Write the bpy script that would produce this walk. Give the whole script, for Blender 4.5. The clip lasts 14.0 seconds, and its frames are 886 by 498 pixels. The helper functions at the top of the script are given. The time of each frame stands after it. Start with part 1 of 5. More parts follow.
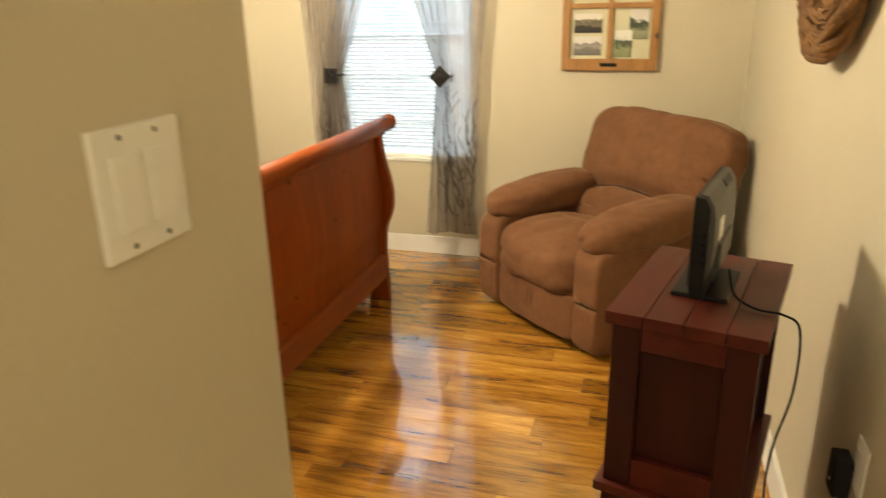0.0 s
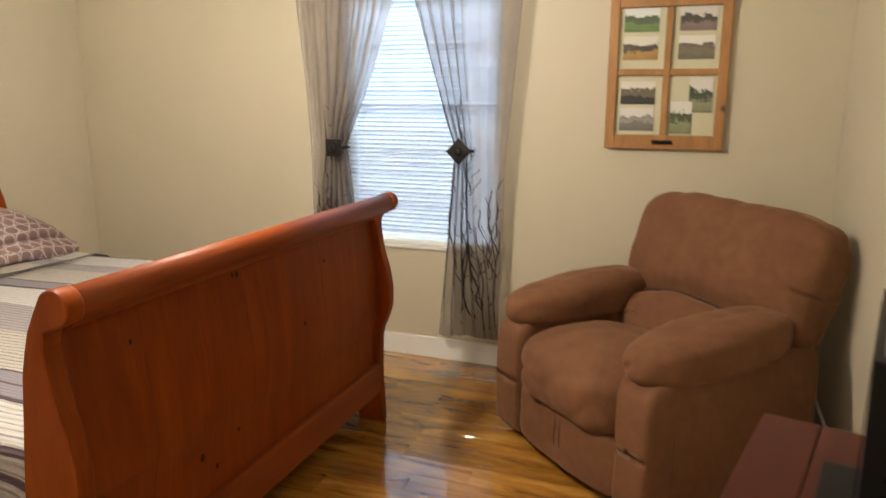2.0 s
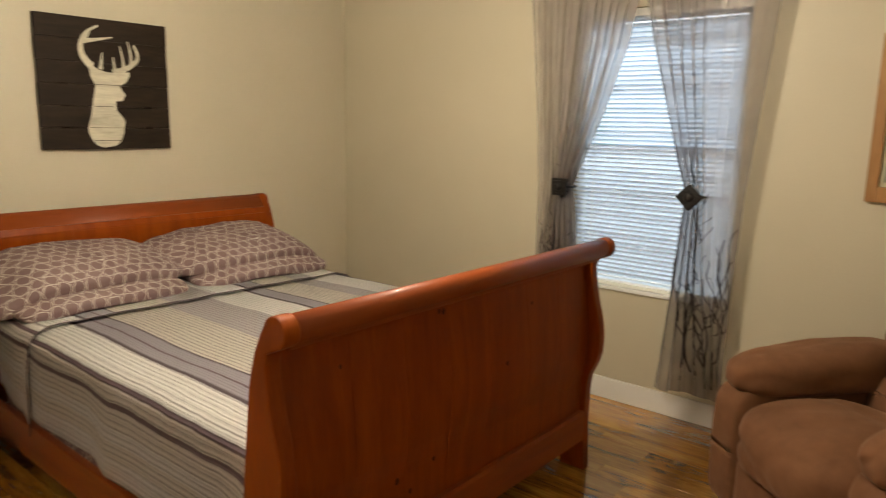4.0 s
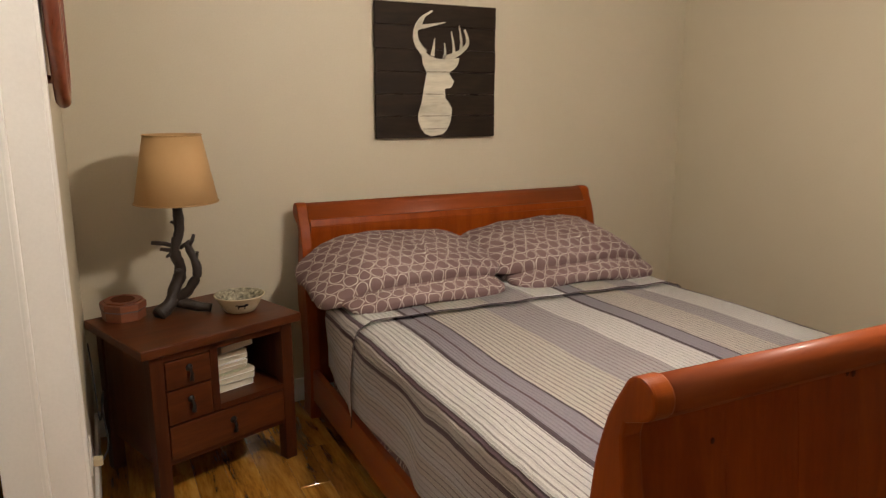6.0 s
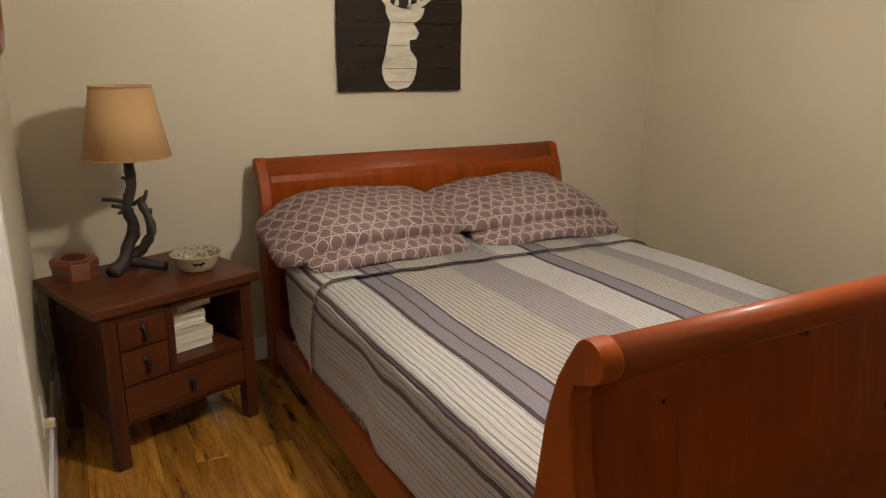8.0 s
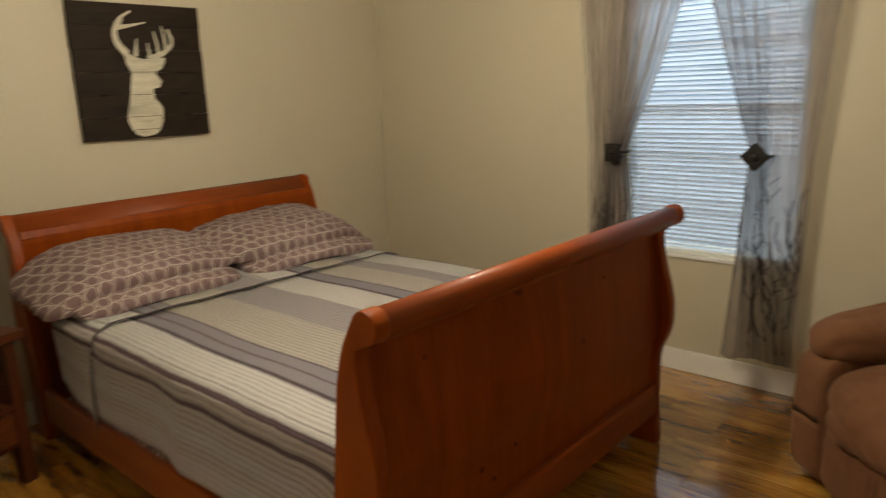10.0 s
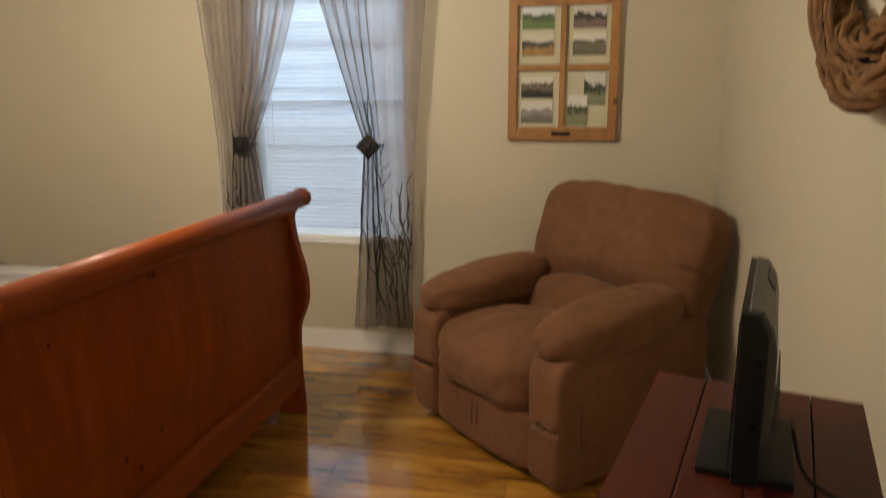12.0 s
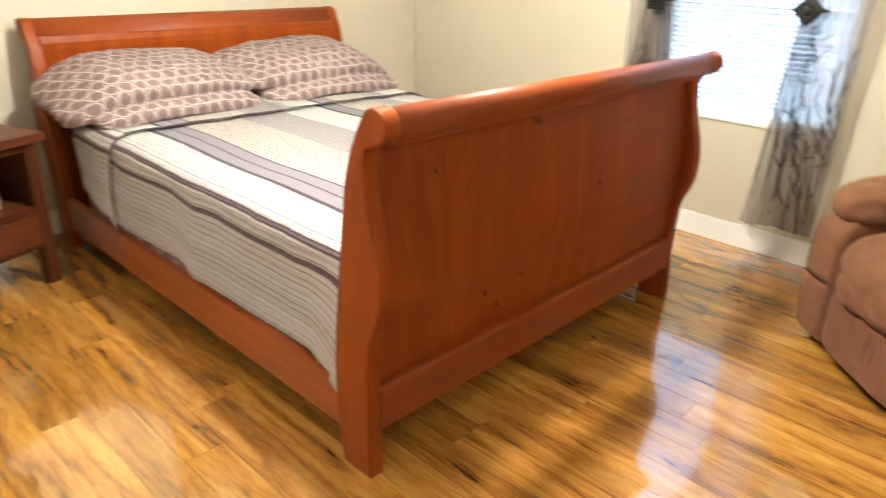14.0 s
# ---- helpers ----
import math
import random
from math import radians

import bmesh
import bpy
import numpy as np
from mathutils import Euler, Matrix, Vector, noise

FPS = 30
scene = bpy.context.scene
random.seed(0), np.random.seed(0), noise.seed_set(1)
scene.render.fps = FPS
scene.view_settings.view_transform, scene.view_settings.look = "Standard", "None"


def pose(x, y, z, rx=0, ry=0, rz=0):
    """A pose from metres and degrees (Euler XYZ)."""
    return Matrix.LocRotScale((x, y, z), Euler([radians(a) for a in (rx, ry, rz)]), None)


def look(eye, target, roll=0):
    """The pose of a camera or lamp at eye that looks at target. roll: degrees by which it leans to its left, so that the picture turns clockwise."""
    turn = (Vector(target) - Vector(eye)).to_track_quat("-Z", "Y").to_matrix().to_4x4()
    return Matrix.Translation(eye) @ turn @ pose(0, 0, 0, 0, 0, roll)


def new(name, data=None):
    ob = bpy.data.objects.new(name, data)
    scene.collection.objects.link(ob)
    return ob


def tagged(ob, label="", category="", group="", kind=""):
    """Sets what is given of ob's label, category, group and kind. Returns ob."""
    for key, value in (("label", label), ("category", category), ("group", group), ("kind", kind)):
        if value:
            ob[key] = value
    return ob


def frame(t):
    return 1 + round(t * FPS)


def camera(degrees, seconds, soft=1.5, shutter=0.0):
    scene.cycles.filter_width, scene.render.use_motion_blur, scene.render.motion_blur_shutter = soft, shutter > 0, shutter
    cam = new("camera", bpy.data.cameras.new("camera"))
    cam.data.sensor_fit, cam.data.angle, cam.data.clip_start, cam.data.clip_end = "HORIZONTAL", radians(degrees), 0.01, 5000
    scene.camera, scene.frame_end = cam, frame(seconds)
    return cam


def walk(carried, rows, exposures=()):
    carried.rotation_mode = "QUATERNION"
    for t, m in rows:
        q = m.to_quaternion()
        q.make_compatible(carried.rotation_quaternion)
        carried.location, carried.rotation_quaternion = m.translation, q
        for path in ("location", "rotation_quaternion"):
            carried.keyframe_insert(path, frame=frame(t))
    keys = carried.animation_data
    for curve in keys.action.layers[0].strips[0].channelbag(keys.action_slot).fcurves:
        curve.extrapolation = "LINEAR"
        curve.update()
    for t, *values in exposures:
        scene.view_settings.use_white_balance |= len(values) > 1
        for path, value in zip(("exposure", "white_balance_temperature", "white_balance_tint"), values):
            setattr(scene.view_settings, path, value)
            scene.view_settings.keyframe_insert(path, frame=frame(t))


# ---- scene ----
# ---------------------------------------------------------------- camera
PATH = [
    (0, (3.639, -0.683, 1.497), (3.099, 1.129, 0.845), -1.1),
    (0.5, (3.608, -0.519, 1.442), (3.254, 1.321, 0.744), -0.7),
    (1, (3.620, -0.297, 1.391), (3.236, 1.549, 0.728), 0.1),
    (1.5, (3.620, -0.148, 1.375), (3.083, 1.690, 0.798), -0.7),
    (2, (3.569, 0.034, 1.37), (2.896, 1.87, 0.951), 0.2),
    (2.2, (3.568, 0.067, 1.374), (2.826, 1.885, 0.992), 0.6),
    (4.3, (3.655, 0.099, 1.438), (2.27, 1.5, 1.096), 1.1),
    (4.5, (3.607, 0.125, 1.43), (2.132, 1.433, 1.098), 1.1),
    (5, (3.476, 0.118, 1.431), (1.857, 1.238, 1.08), -0.3),
    (5.5, (3.34, 0.145, 1.427), (1.662, 1.177, 1.082), 0.3),
    (6, (3.231, 0.231, 1.455), (1.476, 1.095, 1.04), 0.1),
    (6.5, (3.182, 0.351, 1.433), (1.41, 1.151, 0.963), -0.6),
    (7, (3.154, 0.373, 1.44), (1.41, 1.184, 0.89), 1.3),
    (7.2, (3.158, 0.38, 1.456), (1.418, 1.18, 0.879), 1.1),
    (9.3, (3.352, 0.092, 1.44), (1.847, 1.342, 1.028), -0.5),
    (9.5, (3.379, 0.081, 1.446), (1.911, 1.375, 1.031), -0.7),
    (10, (3.468, 0.064, 1.455), (2.174, 1.523, 1.012), -2.1),
    (10.5, (3.452, 0.023, 1.477), (2.445, 1.713, 1.118), -2.2),
    (11, (3.483, -0.099, 1.439), (2.696, 1.721, 1.175), -1.3),
    (11.5, (3.567, -0.058, 1.419), (3.058, 1.858, 1.140), -0.0),
    (12, (3.568, -0.059, 1.378), (3.149, 1.848, 0.942), -0.4),
    (12.5, (3.579, -0.037, 1.341), (3.107, 1.747, 0.571), -0.2),
    (13, (3.566, -0.009, 1.322), (2.923, 1.662, 0.431), -0.4),
    (13.5, (3.503, 0.036, 1.262), (2.512, 1.576, 0.447), 0.2),
    (14, (3.505, 0.074, 1.305), (2.232, 1.401, 0.523), 1.7),
]
cam = camera(64.5, 14.0, soft=1.1, shutter=0.5)
walk(cam, [(t, look(eye, target, roll)) for t, eye, target, roll in PATH],
     [(0.0, 0.66, 8150, 6), (0.5, 0.5, 7500, 9), (1.5, 0.45, 5900, 14), (2.0, 0.2, 6700, 12), (2.2, 0.15, 6900, 11), (4.5, -0.35, 7500, 9), (5.0, -0.5, 8300, 7), (5.5, -0.40, 7300, 12), (6.0, -0.38, 6700, 18), (7.0, -0.4, 6500, 18), (9.5, -0.5, 6950, 8),
      (10.0, -0.6, 7300, 8), (10.5, -0.28, 7450, 9), (11.0, -0.3, 7400, 12), (11.5, -0.68, 7350, 13), (12.0, -0.42, 7100, 12), (12.5, 0.36, 7400, 10), (13.0, 0.50, 7000, 8), (13.5, 1.18, 6100, 6), (14.0, 1.28, 6000, 6)])

# ---------------------------------------------------------------- world and light
world = bpy.data.worlds.new("world")
scene.world = world
world.use_nodes = True
wt = world.node_tree
sky = wt.nodes.new("ShaderNodeTexSky")
sky.sky_type, sky.sun_disc = "NISHITA", False
sky.sun_elevation, sky.sun_rotation = radians(38), radians(200)
wt.nodes["Background"].inputs[1].default_value = 0.12
wt.links.new(sky.outputs[0], wt.nodes["Background"].inputs[0])

sun = new("sun", bpy.data.lights.new("sun", "SUN"))
sun.data.energy, sun.data.angle, sun.data.color = 4.0, radians(0.6), (1.0, 0.95, 0.87)
sun.matrix_world = look((0, 0, 8), (0.6, 5.6, 0))

LAMP = (2.02, 1.50, 2.07)
bulb = new("ceiling_bulb", bpy.data.lights.new("ceiling_bulb", "POINT"))
bulb.data.energy, bulb.data.color, bulb.data.shadow_soft_size = 117, (1.0, 0.92, 0.79), 0.07
bulb.location = LAMP

# added fill light that brightens the hall's switch wall; no fixture belongs to it
hall_bulb = new("hall_bulb", bpy.data.lights.new("hall_bulb", "POINT"))
hall_bulb.data.energy, hall_bulb.data.color, hall_bulb.data.shadow_soft_size = 20, (1.0, 0.92, 0.79), 0.06
hall_bulb.location = (3.66, -1.9, 2.2)

sky_panel = new("window_daylight", bpy.data.lights.new("window_daylight", "AREA"))
sky_panel.data.shape, sky_panel.data.size, sky_panel.data.size_y = "RECTANGLE", 2.6, 1.5
sky_panel.data.energy, sky_panel.data.color = 66, (0.66, 0.82, 1.0)
sky_panel.matrix_world = look((2.20, 4.9, 2.75), (2.20, 3.43, 1.30))


# ---------------------------------------------------------------- mesh helpers
def link(name, bm, material, parent=None, label="", smooth=False):
    me = bpy.data.meshes.new(name)
    if smooth:
        for f in bm.faces:
            f.smooth = True
    bm.to_mesh(me)
    bm.free()
    me.materials.append(material)
    ob = new(name, me)
    if parent is not None:
        ob.parent = parent
    if label:
        ob["label"] = label
    return ob


def part(name, bm, material, parent, label="", smooth=False):
    return link(name, bm, material, parent, label, smooth)


def thing(name, loc, label, category, group="", rz=0.0):
    ob = new(name)
    ob.empty_display_size = 0.05
    ob.matrix_world = pose(*loc, 0, 0, rz)
    return tagged(ob, label, category, group)


def structure(name, bm, material, label, category, smooth=False):
    return tagged(link(name, bm, material, None, "", smooth), label, category, "", "structure")


def add_box(bm, lo, hi, bevel=0.0, segs=2, m=None):
    made = bmesh.ops.create_cube(bm, size=1.0)
    vs = made["verts"]
    for v in vs:
        v.co = Vector([lo[i] + (v.co[i] + 0.5) * (hi[i] - lo[i]) for i in range(3)])
    if bevel > 0:
        es = list({e for v in vs for e in v.link_edges})
        done = bmesh.ops.bevel(bm, geom=es, offset=bevel, segments=segs, profile=0.7, affect="EDGES")
        vs = list({v for f in done["faces"] for v in f.verts} | {v for v in vs if v.is_valid})
    if m is not None:
        for v in vs:
            v.co = m @ v.co
    return bm


def box(lo, hi, bevel=0.0, segs=2, m=None):
    return add_box(bmesh.new(), lo, hi, bevel, segs, m)


def soft(size, centre, k=4.0, cuts=10, rough=0.0, m=None, warp=None, seed=0.0, fine=9.0):
    """A stuffed cushion: a cube blown up to a super-ellipsoid, with lumps."""
    bm = bmesh.new()
    bmesh.ops.create_cube(bm, size=2.0)
    bmesh.ops.subdivide_edges(bm, edges=bm.edges[:], cuts=cuts, use_grid_fill=True)
    for v in bm.verts:
        d = v.co
        s = sum(abs(c) ** k for c in d) ** (-1.0 / k)
        p = d * s
        q = Vector((p.x * size[0] / 2, p.y * size[1] / 2, p.z * size[2] / 2))
        if warp is not None:
            q = warp(p, q)
        if rough:
            n = p.normalized()
            q += n * rough * (noise.noise(q * fine + Vector((seed, seed, seed))) + 0.5 * noise.noise(q * fine * 2.3 + Vector((seed, 0, 3))))
        q += Vector(centre)
        v.co = m @ q if m is not None else q
    return bm


def lathe(profile, segs=24, m=None):
    """Rings of (radius, height) round z, closed at both ends."""
    bm = bmesh.new()
    rings = []
    for r, z in profile:
        ring = []
        for i in range(segs):
            a = 2 * math.pi * i / segs
            p = Vector((r * math.cos(a), r * math.sin(a), z))
            ring.append(bm.verts.new(m @ p if m is not None else p))
        rings.append(ring)
    for a, b in zip(rings, rings[1:]):
        for i in range(segs):
            j = (i + 1) % segs
            bm.faces.new((a[i], a[j], b[j], b[i]))
    bm.faces.new(rings[0][::-1])
    bm.faces.new(rings[-1])
    return bm


def tube(points, radius, segs=8, bm=None, wobble=0.0):
    """A bent tube; radius is a number or a function of 0..1 along it."""
    bm = bm or bmesh.new()
    pts = [Vector(p) for p in points]
    n = len(pts)
    rings = []
    for i, p in enumerate(pts):
        d = (pts[min(i + 1, n - 1)] - pts[max(i - 1, 0)]).normalized()
        side = d.cross(Vector((0.13, 0.31, 0.94)))
        if side.length < 0.05:
            side = d.cross(Vector((1, 0, 0)))
        side.normalize()
        up = side.cross(d)
        r = radius(i / max(1, n - 1)) if callable(radius) else radius
        ring = []
        for k in range(segs):
            a = 2 * math.pi * k / segs
            rr = r * (1 + wobble * noise.noise(p * 40 + Vector((k * 1.7, 0, 0))))
            ring.append(bm.verts.new(p + side * rr * math.cos(a) + up * rr * math.sin(a)))
        rings.append(ring)
    for a, b in zip(rings, rings[1:]):
        for k in range(segs):
            j = (k + 1) % segs
            bm.faces.new((a[k], a[j], b[j], b[k]))
    bm.faces.new(rings[0][::-1])
    bm.faces.new(rings[-1])
    return bm


def spline(points, steps=6):
    """A smooth line through points (Catmull-Rom)."""
    p = [Vector(q) for q in points]
    p = [p[0] * 2 - p[1]] + p + [p[-1] * 2 - p[-2]]
    out = []
    for a, b, c, d in zip(p, p[1:], p[2:], p[3:]):
        for i in range(steps):
            t = i / steps
            out.append(0.5 * (2 * b + (c - a) * t + (2 * a - 5 * b + 4 * c - d) * t * t + (3 * b - a - 3 * c + d) * t ** 3))
    return out + [p[-2]]


def plate(outline, lo, hi, axis="y", bevel=0.0, segs=2):
    """An outline (u, v) pushed out from lo to hi along an axis; u, v are the other two axes in order."""
    bm = bmesh.new()
    def at(u, v, w):
        return {"x": (w, u, v), "y": (u, w, v), "z": (u, v, w)}[axis]
    a = [bm.verts.new(at(u, v, lo)) for u, v in outline]
    b = [bm.verts.new(at(u, v, hi)) for u, v in outline]
    f1 = bm.faces.new(a)
    f2 = bm.faces.new(b[::-1])
    n = len(a)
    for i in range(n):
        bm.faces.new((a[i], b[i], b[(i + 1) % n], a[(i + 1) % n]))
    bmesh.ops.recalc_face_normals(bm, faces=bm.faces[:])
    if bevel:
        es = list(f1.edges) + list(f2.edges)
        bmesh.ops.bevel(bm, geom=es, offset=bevel, segments=segs, profile=0.6, affect="EDGES")
    return bm


def sheet(fn, nu, nv, thick=0.0):
    """A grid of fn(i/nu, j/nv), with a back if thick."""
    bm = bmesh.new()
    g = [[bm.verts.new(fn(i / nu, j / nv)) for j in range(nv + 1)] for i in range(nu + 1)]
    for i in range(nu):
        for j in range(nv):
            bm.faces.new((g[i][j], g[i + 1][j], g[i + 1][j + 1], g[i][j + 1]))
    if thick:
        bmesh.ops.recalc_face_normals(bm, faces=bm.faces[:])
        bmesh.ops.solidify(bm, geom=bm.faces[:], thickness=thick)
    return bm


# ---------------------------------------------------------------- materials
def nodes_of(name, rough=0.5, metal=0.0, spec=0.5):
    m = bpy.data.materials.new(name)
    m.use_nodes = True
    nt = m.node_tree
    b = nt.nodes["Principled BSDF"]
    b.inputs["Roughness"].default_value = rough
    b.inputs["Metallic"].default_value = metal
    b.inputs["Specular IOR Level"].default_value = spec
    return m, nt, b


def coords(nt, scale=(1, 1, 1), kind="Object", shift_random=False):
    tc = nt.nodes.new("ShaderNodeTexCoord")
    mp = nt.nodes.new("ShaderNodeMapping")
    mp.inputs["Scale"].default_value = scale
    nt.links.new(tc.outputs[kind], mp.inputs["Vector"])
    if shift_random:
        info = nt.nodes.new("ShaderNodeObjectInfo")
        mul = nt.nodes.new("ShaderNodeVectorMath")
        mul.operation = "SCALE"
        mul.inputs[0].default_value = (37.0, 11.0, 5.0)
        nt.links.new(info.outputs["Random"], mul.inputs["Scale"])
        nt.links.new(mul.outputs[0], mp.inputs["Location"])
    return mp


def noise_of(nt, vec, scale, detail=4.0, rough=0.55, distort=0.0):
    n = nt.nodes.new("ShaderNodeTexNoise")
    n.inputs["Scale"].default_value, n.inputs["Detail"].default_value = scale, detail
    n.inputs["Roughness"].default_value, n.inputs["Distortion"].default_value = rough, distort
    nt.links.new(vec.outputs[0], n.inputs["Vector"])
    return n.outputs["Fac"]


def ramp_of(nt, fac, stops, constant=False):
    r = nt.nodes.new("ShaderNodeValToRGB")
    if constant:
        r.color_ramp.interpolation = "CONSTANT"
    els = r.color_ramp.elements
    while len(els) < len(stops):
        els.new(0.5)
    for e, (p, c) in zip(els, stops):
        e.position = p
        e.color = (*c, 1) if len(c) == 3 else c
    nt.links.new(fac, r.inputs["Fac"])
    return r.outputs["Color"]


def mix_of(nt, fac, a, b, blend="MIX"):
    x = nt.nodes.new("ShaderNodeMix")
    x.data_type, x.blend_type = "RGBA", blend
    for sock, val in ((x.inputs[0], fac), (x.inputs[6], a), (x.inputs[7], b)):
        if isinstance(val, (int, float)):
            sock.default_value = val
        elif isinstance(val, tuple):
            sock.default_value = (*val, 1)
        else:
            nt.links.new(val, sock)
    return x.outputs[2]


def math_of(nt, op, a, b=0.0, clamp=False):
    x = nt.nodes.new("ShaderNodeMath")
    x.operation, x.use_clamp = op, clamp
    for sock, val in ((x.inputs[0], a), (x.inputs[1], b)):
        if isinstance(val, (int, float)):
            sock.default_value = val
        else:
            nt.links.new(val, sock)
    return x.outputs[0]


def bump_of(nt, b, height, strength=0.2, dist=0.002):
    n = nt.nodes.new("ShaderNodeBump")
    n.inputs["Strength"].default_value, n.inputs["Distance"].default_value = strength, dist
    nt.links.new(height, n.inputs["Height"])
    nt.links.new(n.outputs[0], b.inputs["Normal"])


def mottled(name, a, b, big=3.0, small=60.0, rough=0.6, bump=0.15, dist=0.001, metal=0.0, spec=0.5):
    """Two close colours mixed at two scales, with fine relief."""
    m, nt, p = nodes_of(name, rough, metal, spec)
    v = coords(nt)
    n1, n2 = noise_of(nt, v, big, 3), noise_of(nt, v, small, 4)
    f = math_of(nt, "ADD", math_of(nt, "MULTIPLY", n1, 0.6), math_of(nt, "MULTIPLY", n2, 0.4))
    c = ramp_of(nt, f, [(0.3, a), (0.7, b)])
    nt.links.new(c, p.inputs["Base Color"])
    r = math_of(nt, "ADD", math_of(nt, "MULTIPLY", n1, 0.16), rough - 0.08)
    nt.links.new(r, p.inputs["Roughness"])
    bump_of(nt, p, n2, bump, dist)
    return m


def wood(name, dark, mid, light, grain=(1, 14, 14), scale=6.0, rough=0.35, coat=0.0, knots=0.0, per_object=False, knot_colour=(0.05, 0.015, 0.008)):
    """Long-grained wood: stretched noise for the figure, fine streaks, optional knots."""
    m, nt, p = nodes_of(name, rough)
    v = coords(nt, grain, shift_random=per_object)
    n1 = noise_of(nt, v, scale * 0.35, 4, 0.6, 0.8)
    n2 = noise_of(nt, v, scale * 2.5, 5, 0.6, 0.3)
    f = math_of(nt, "ADD", math_of(nt, "MULTIPLY", n1, 0.7), math_of(nt, "MULTIPLY", n2, 0.3))
    c = ramp_of(nt, f, [(0.32, dark), (0.5, mid), (0.68, light)])
    if knots:
        vk = coords(nt, (1, 1, 1))
        vo = nt.nodes.new("ShaderNodeTexVoronoi")
        vo.inputs["Scale"].default_value = knots
        nt.links.new(vk.outputs[0], vo.inputs["Vector"])
        k = ramp_of(nt, vo.outputs["Distance"], [(0.0, (1, 1, 1)), (0.055, (0.9, 0.9, 0.9)), (0.12, (0, 0, 0))])
        c = mix_of(nt, k, c, knot_colour)
    if per_object:
        info = nt.nodes.new("ShaderNodeObjectInfo")
        tone = ramp_of(nt, info.outputs["Random"], [(0.0, (0.72, 0.68, 0.62)), (0.5, (1.0, 0.97, 0.92)), (1.0, (1.22, 1.2, 1.15))])
        c = mix_of(nt, 1.0, c, tone, "MULTIPLY")
    nt.links.new(c, p.inputs["Base Color"])
    r = math_of(nt, "ADD", math_of(nt, "MULTIPLY", n2, 0.14), rough - 0.07)
    nt.links.new(r, p.inputs["Roughness"])
    p.inputs["Coat Weight"].default_value = coat
    p.inputs["Coat Roughness"].default_value = 0.07
    bump_of(nt, p, n2, 0.05, 0.0006)
    return m


M_WALL = mottled("cream_wall_paint", (0.503, 0.450, 0.330), (0.558, 0.500, 0.376), 1.5, 140, 0.55, 0.25, 0.0012)
M_CEIL = mottled("white_ceiling_paint", (0.58, 0.57, 0.54), (0.64, 0.63, 0.60), 2, 90, 0.8, 0.3, 0.002)
M_TRIM = mottled("white_trim_paint", (0.74, 0.73, 0.69), (0.82, 0.81, 0.77), 4, 120, 0.35, 0.08, 0.0005)
M_FLOOR = wood("acacia_floor", (0.10, 0.034, 0.006), (0.37, 0.168, 0.026), (0.54, 0.295, 0.060), (1.0, 8, 8), 6.0, 0.16, 0.8, 0, True)
_fl = M_FLOOR.node_tree.nodes["Principled BSDF"]
_fl.inputs["Coat Weight"].default_value, _fl.inputs["Coat IOR"].default_value, _fl.inputs["Coat Roughness"].default_value = 1.0, 1.85, 0.05
M_JOINT = mottled("floor_joint", (0.04, 0.022, 0.01), (0.07, 0.04, 0.018), 5, 60, 0.7)
M_PINE = wood("stained_pine", (0.185, 0.031, 0.002), (0.232, 0.042, 0.003), (0.28, 0.058, 0.004), (9, 9, 0.9), 4.0, 0.42, 0.06)
M_PINE_L = wood("stained_pine_lengthwise", (0.185, 0.033, 0.004), (0.235, 0.046, 0.006), (0.29, 0.064, 0.010), (5, 0.5, 5), 4.0, 0.46, 0.08)
M_PINE_X = wood("stained_pine_rail", (0.19, 0.040, 0.008), (0.25, 0.058, 0.012), (0.32, 0.082, 0.018), (0.9, 9, 9), 4.0, 0.35, 0.2)
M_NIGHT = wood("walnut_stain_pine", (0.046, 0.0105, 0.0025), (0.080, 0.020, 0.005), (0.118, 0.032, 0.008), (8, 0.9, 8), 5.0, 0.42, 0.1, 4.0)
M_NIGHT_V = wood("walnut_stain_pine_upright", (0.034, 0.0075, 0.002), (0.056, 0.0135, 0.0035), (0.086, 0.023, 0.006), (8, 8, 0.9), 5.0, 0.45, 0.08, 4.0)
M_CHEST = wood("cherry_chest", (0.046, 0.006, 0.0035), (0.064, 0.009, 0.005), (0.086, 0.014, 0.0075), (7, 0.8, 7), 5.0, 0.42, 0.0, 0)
# same cherry, grain upright; shade on the cabinet's sides is put into the colour
M_CHEST_V_SHADED = wood("cherry_chest_upright_shaded", (0.020, 0.0022, 0.0013), (0.028, 0.0034, 0.0019), (0.038, 0.0056, 0.003), (7, 7, 0.8), 5.0, 0.45, 0.0, 0)
for _m in (M_PINE, M_PINE_L, M_PINE_X, M_NIGHT, M_NIGHT_V, M_CHEST, M_CHEST_V_SHADED):
    _m.node_tree.nodes["Principled BSDF"].inputs["Specular IOR Level"].default_value = 0.28
M_PINE.node_tree.nodes["Principled BSDF"].inputs["Specular IOR Level"].default_value = 0.16
M_OAK = wood("honey_pine_frame", (0.24, 0.105, 0.030), (0.34, 0.160, 0.048), (0.42, 0.21, 0.07), (6, 6, 1.2), 6.0, 0.5, 0.0, 6.0)
M_BLACK = mottled("black_plastic", (0.006, 0.006, 0.007), (0.011, 0.011, 0.012), 6, 200, 0.45, 0.05, 0.001, 0.0, 0.2)
M_GREY_PL = mottled("grey_plastic", (0.055, 0.054, 0.050), (0.085, 0.083, 0.077), 5, 200, 0.45, 0.06, 0.001, 0.0, 0.3)
M_IRON = mottled("dark_iron", (0.010, 0.009, 0.009), (0.022, 0.019, 0.017), 9, 120, 0.42, 0.4, 0.002, 0.6)
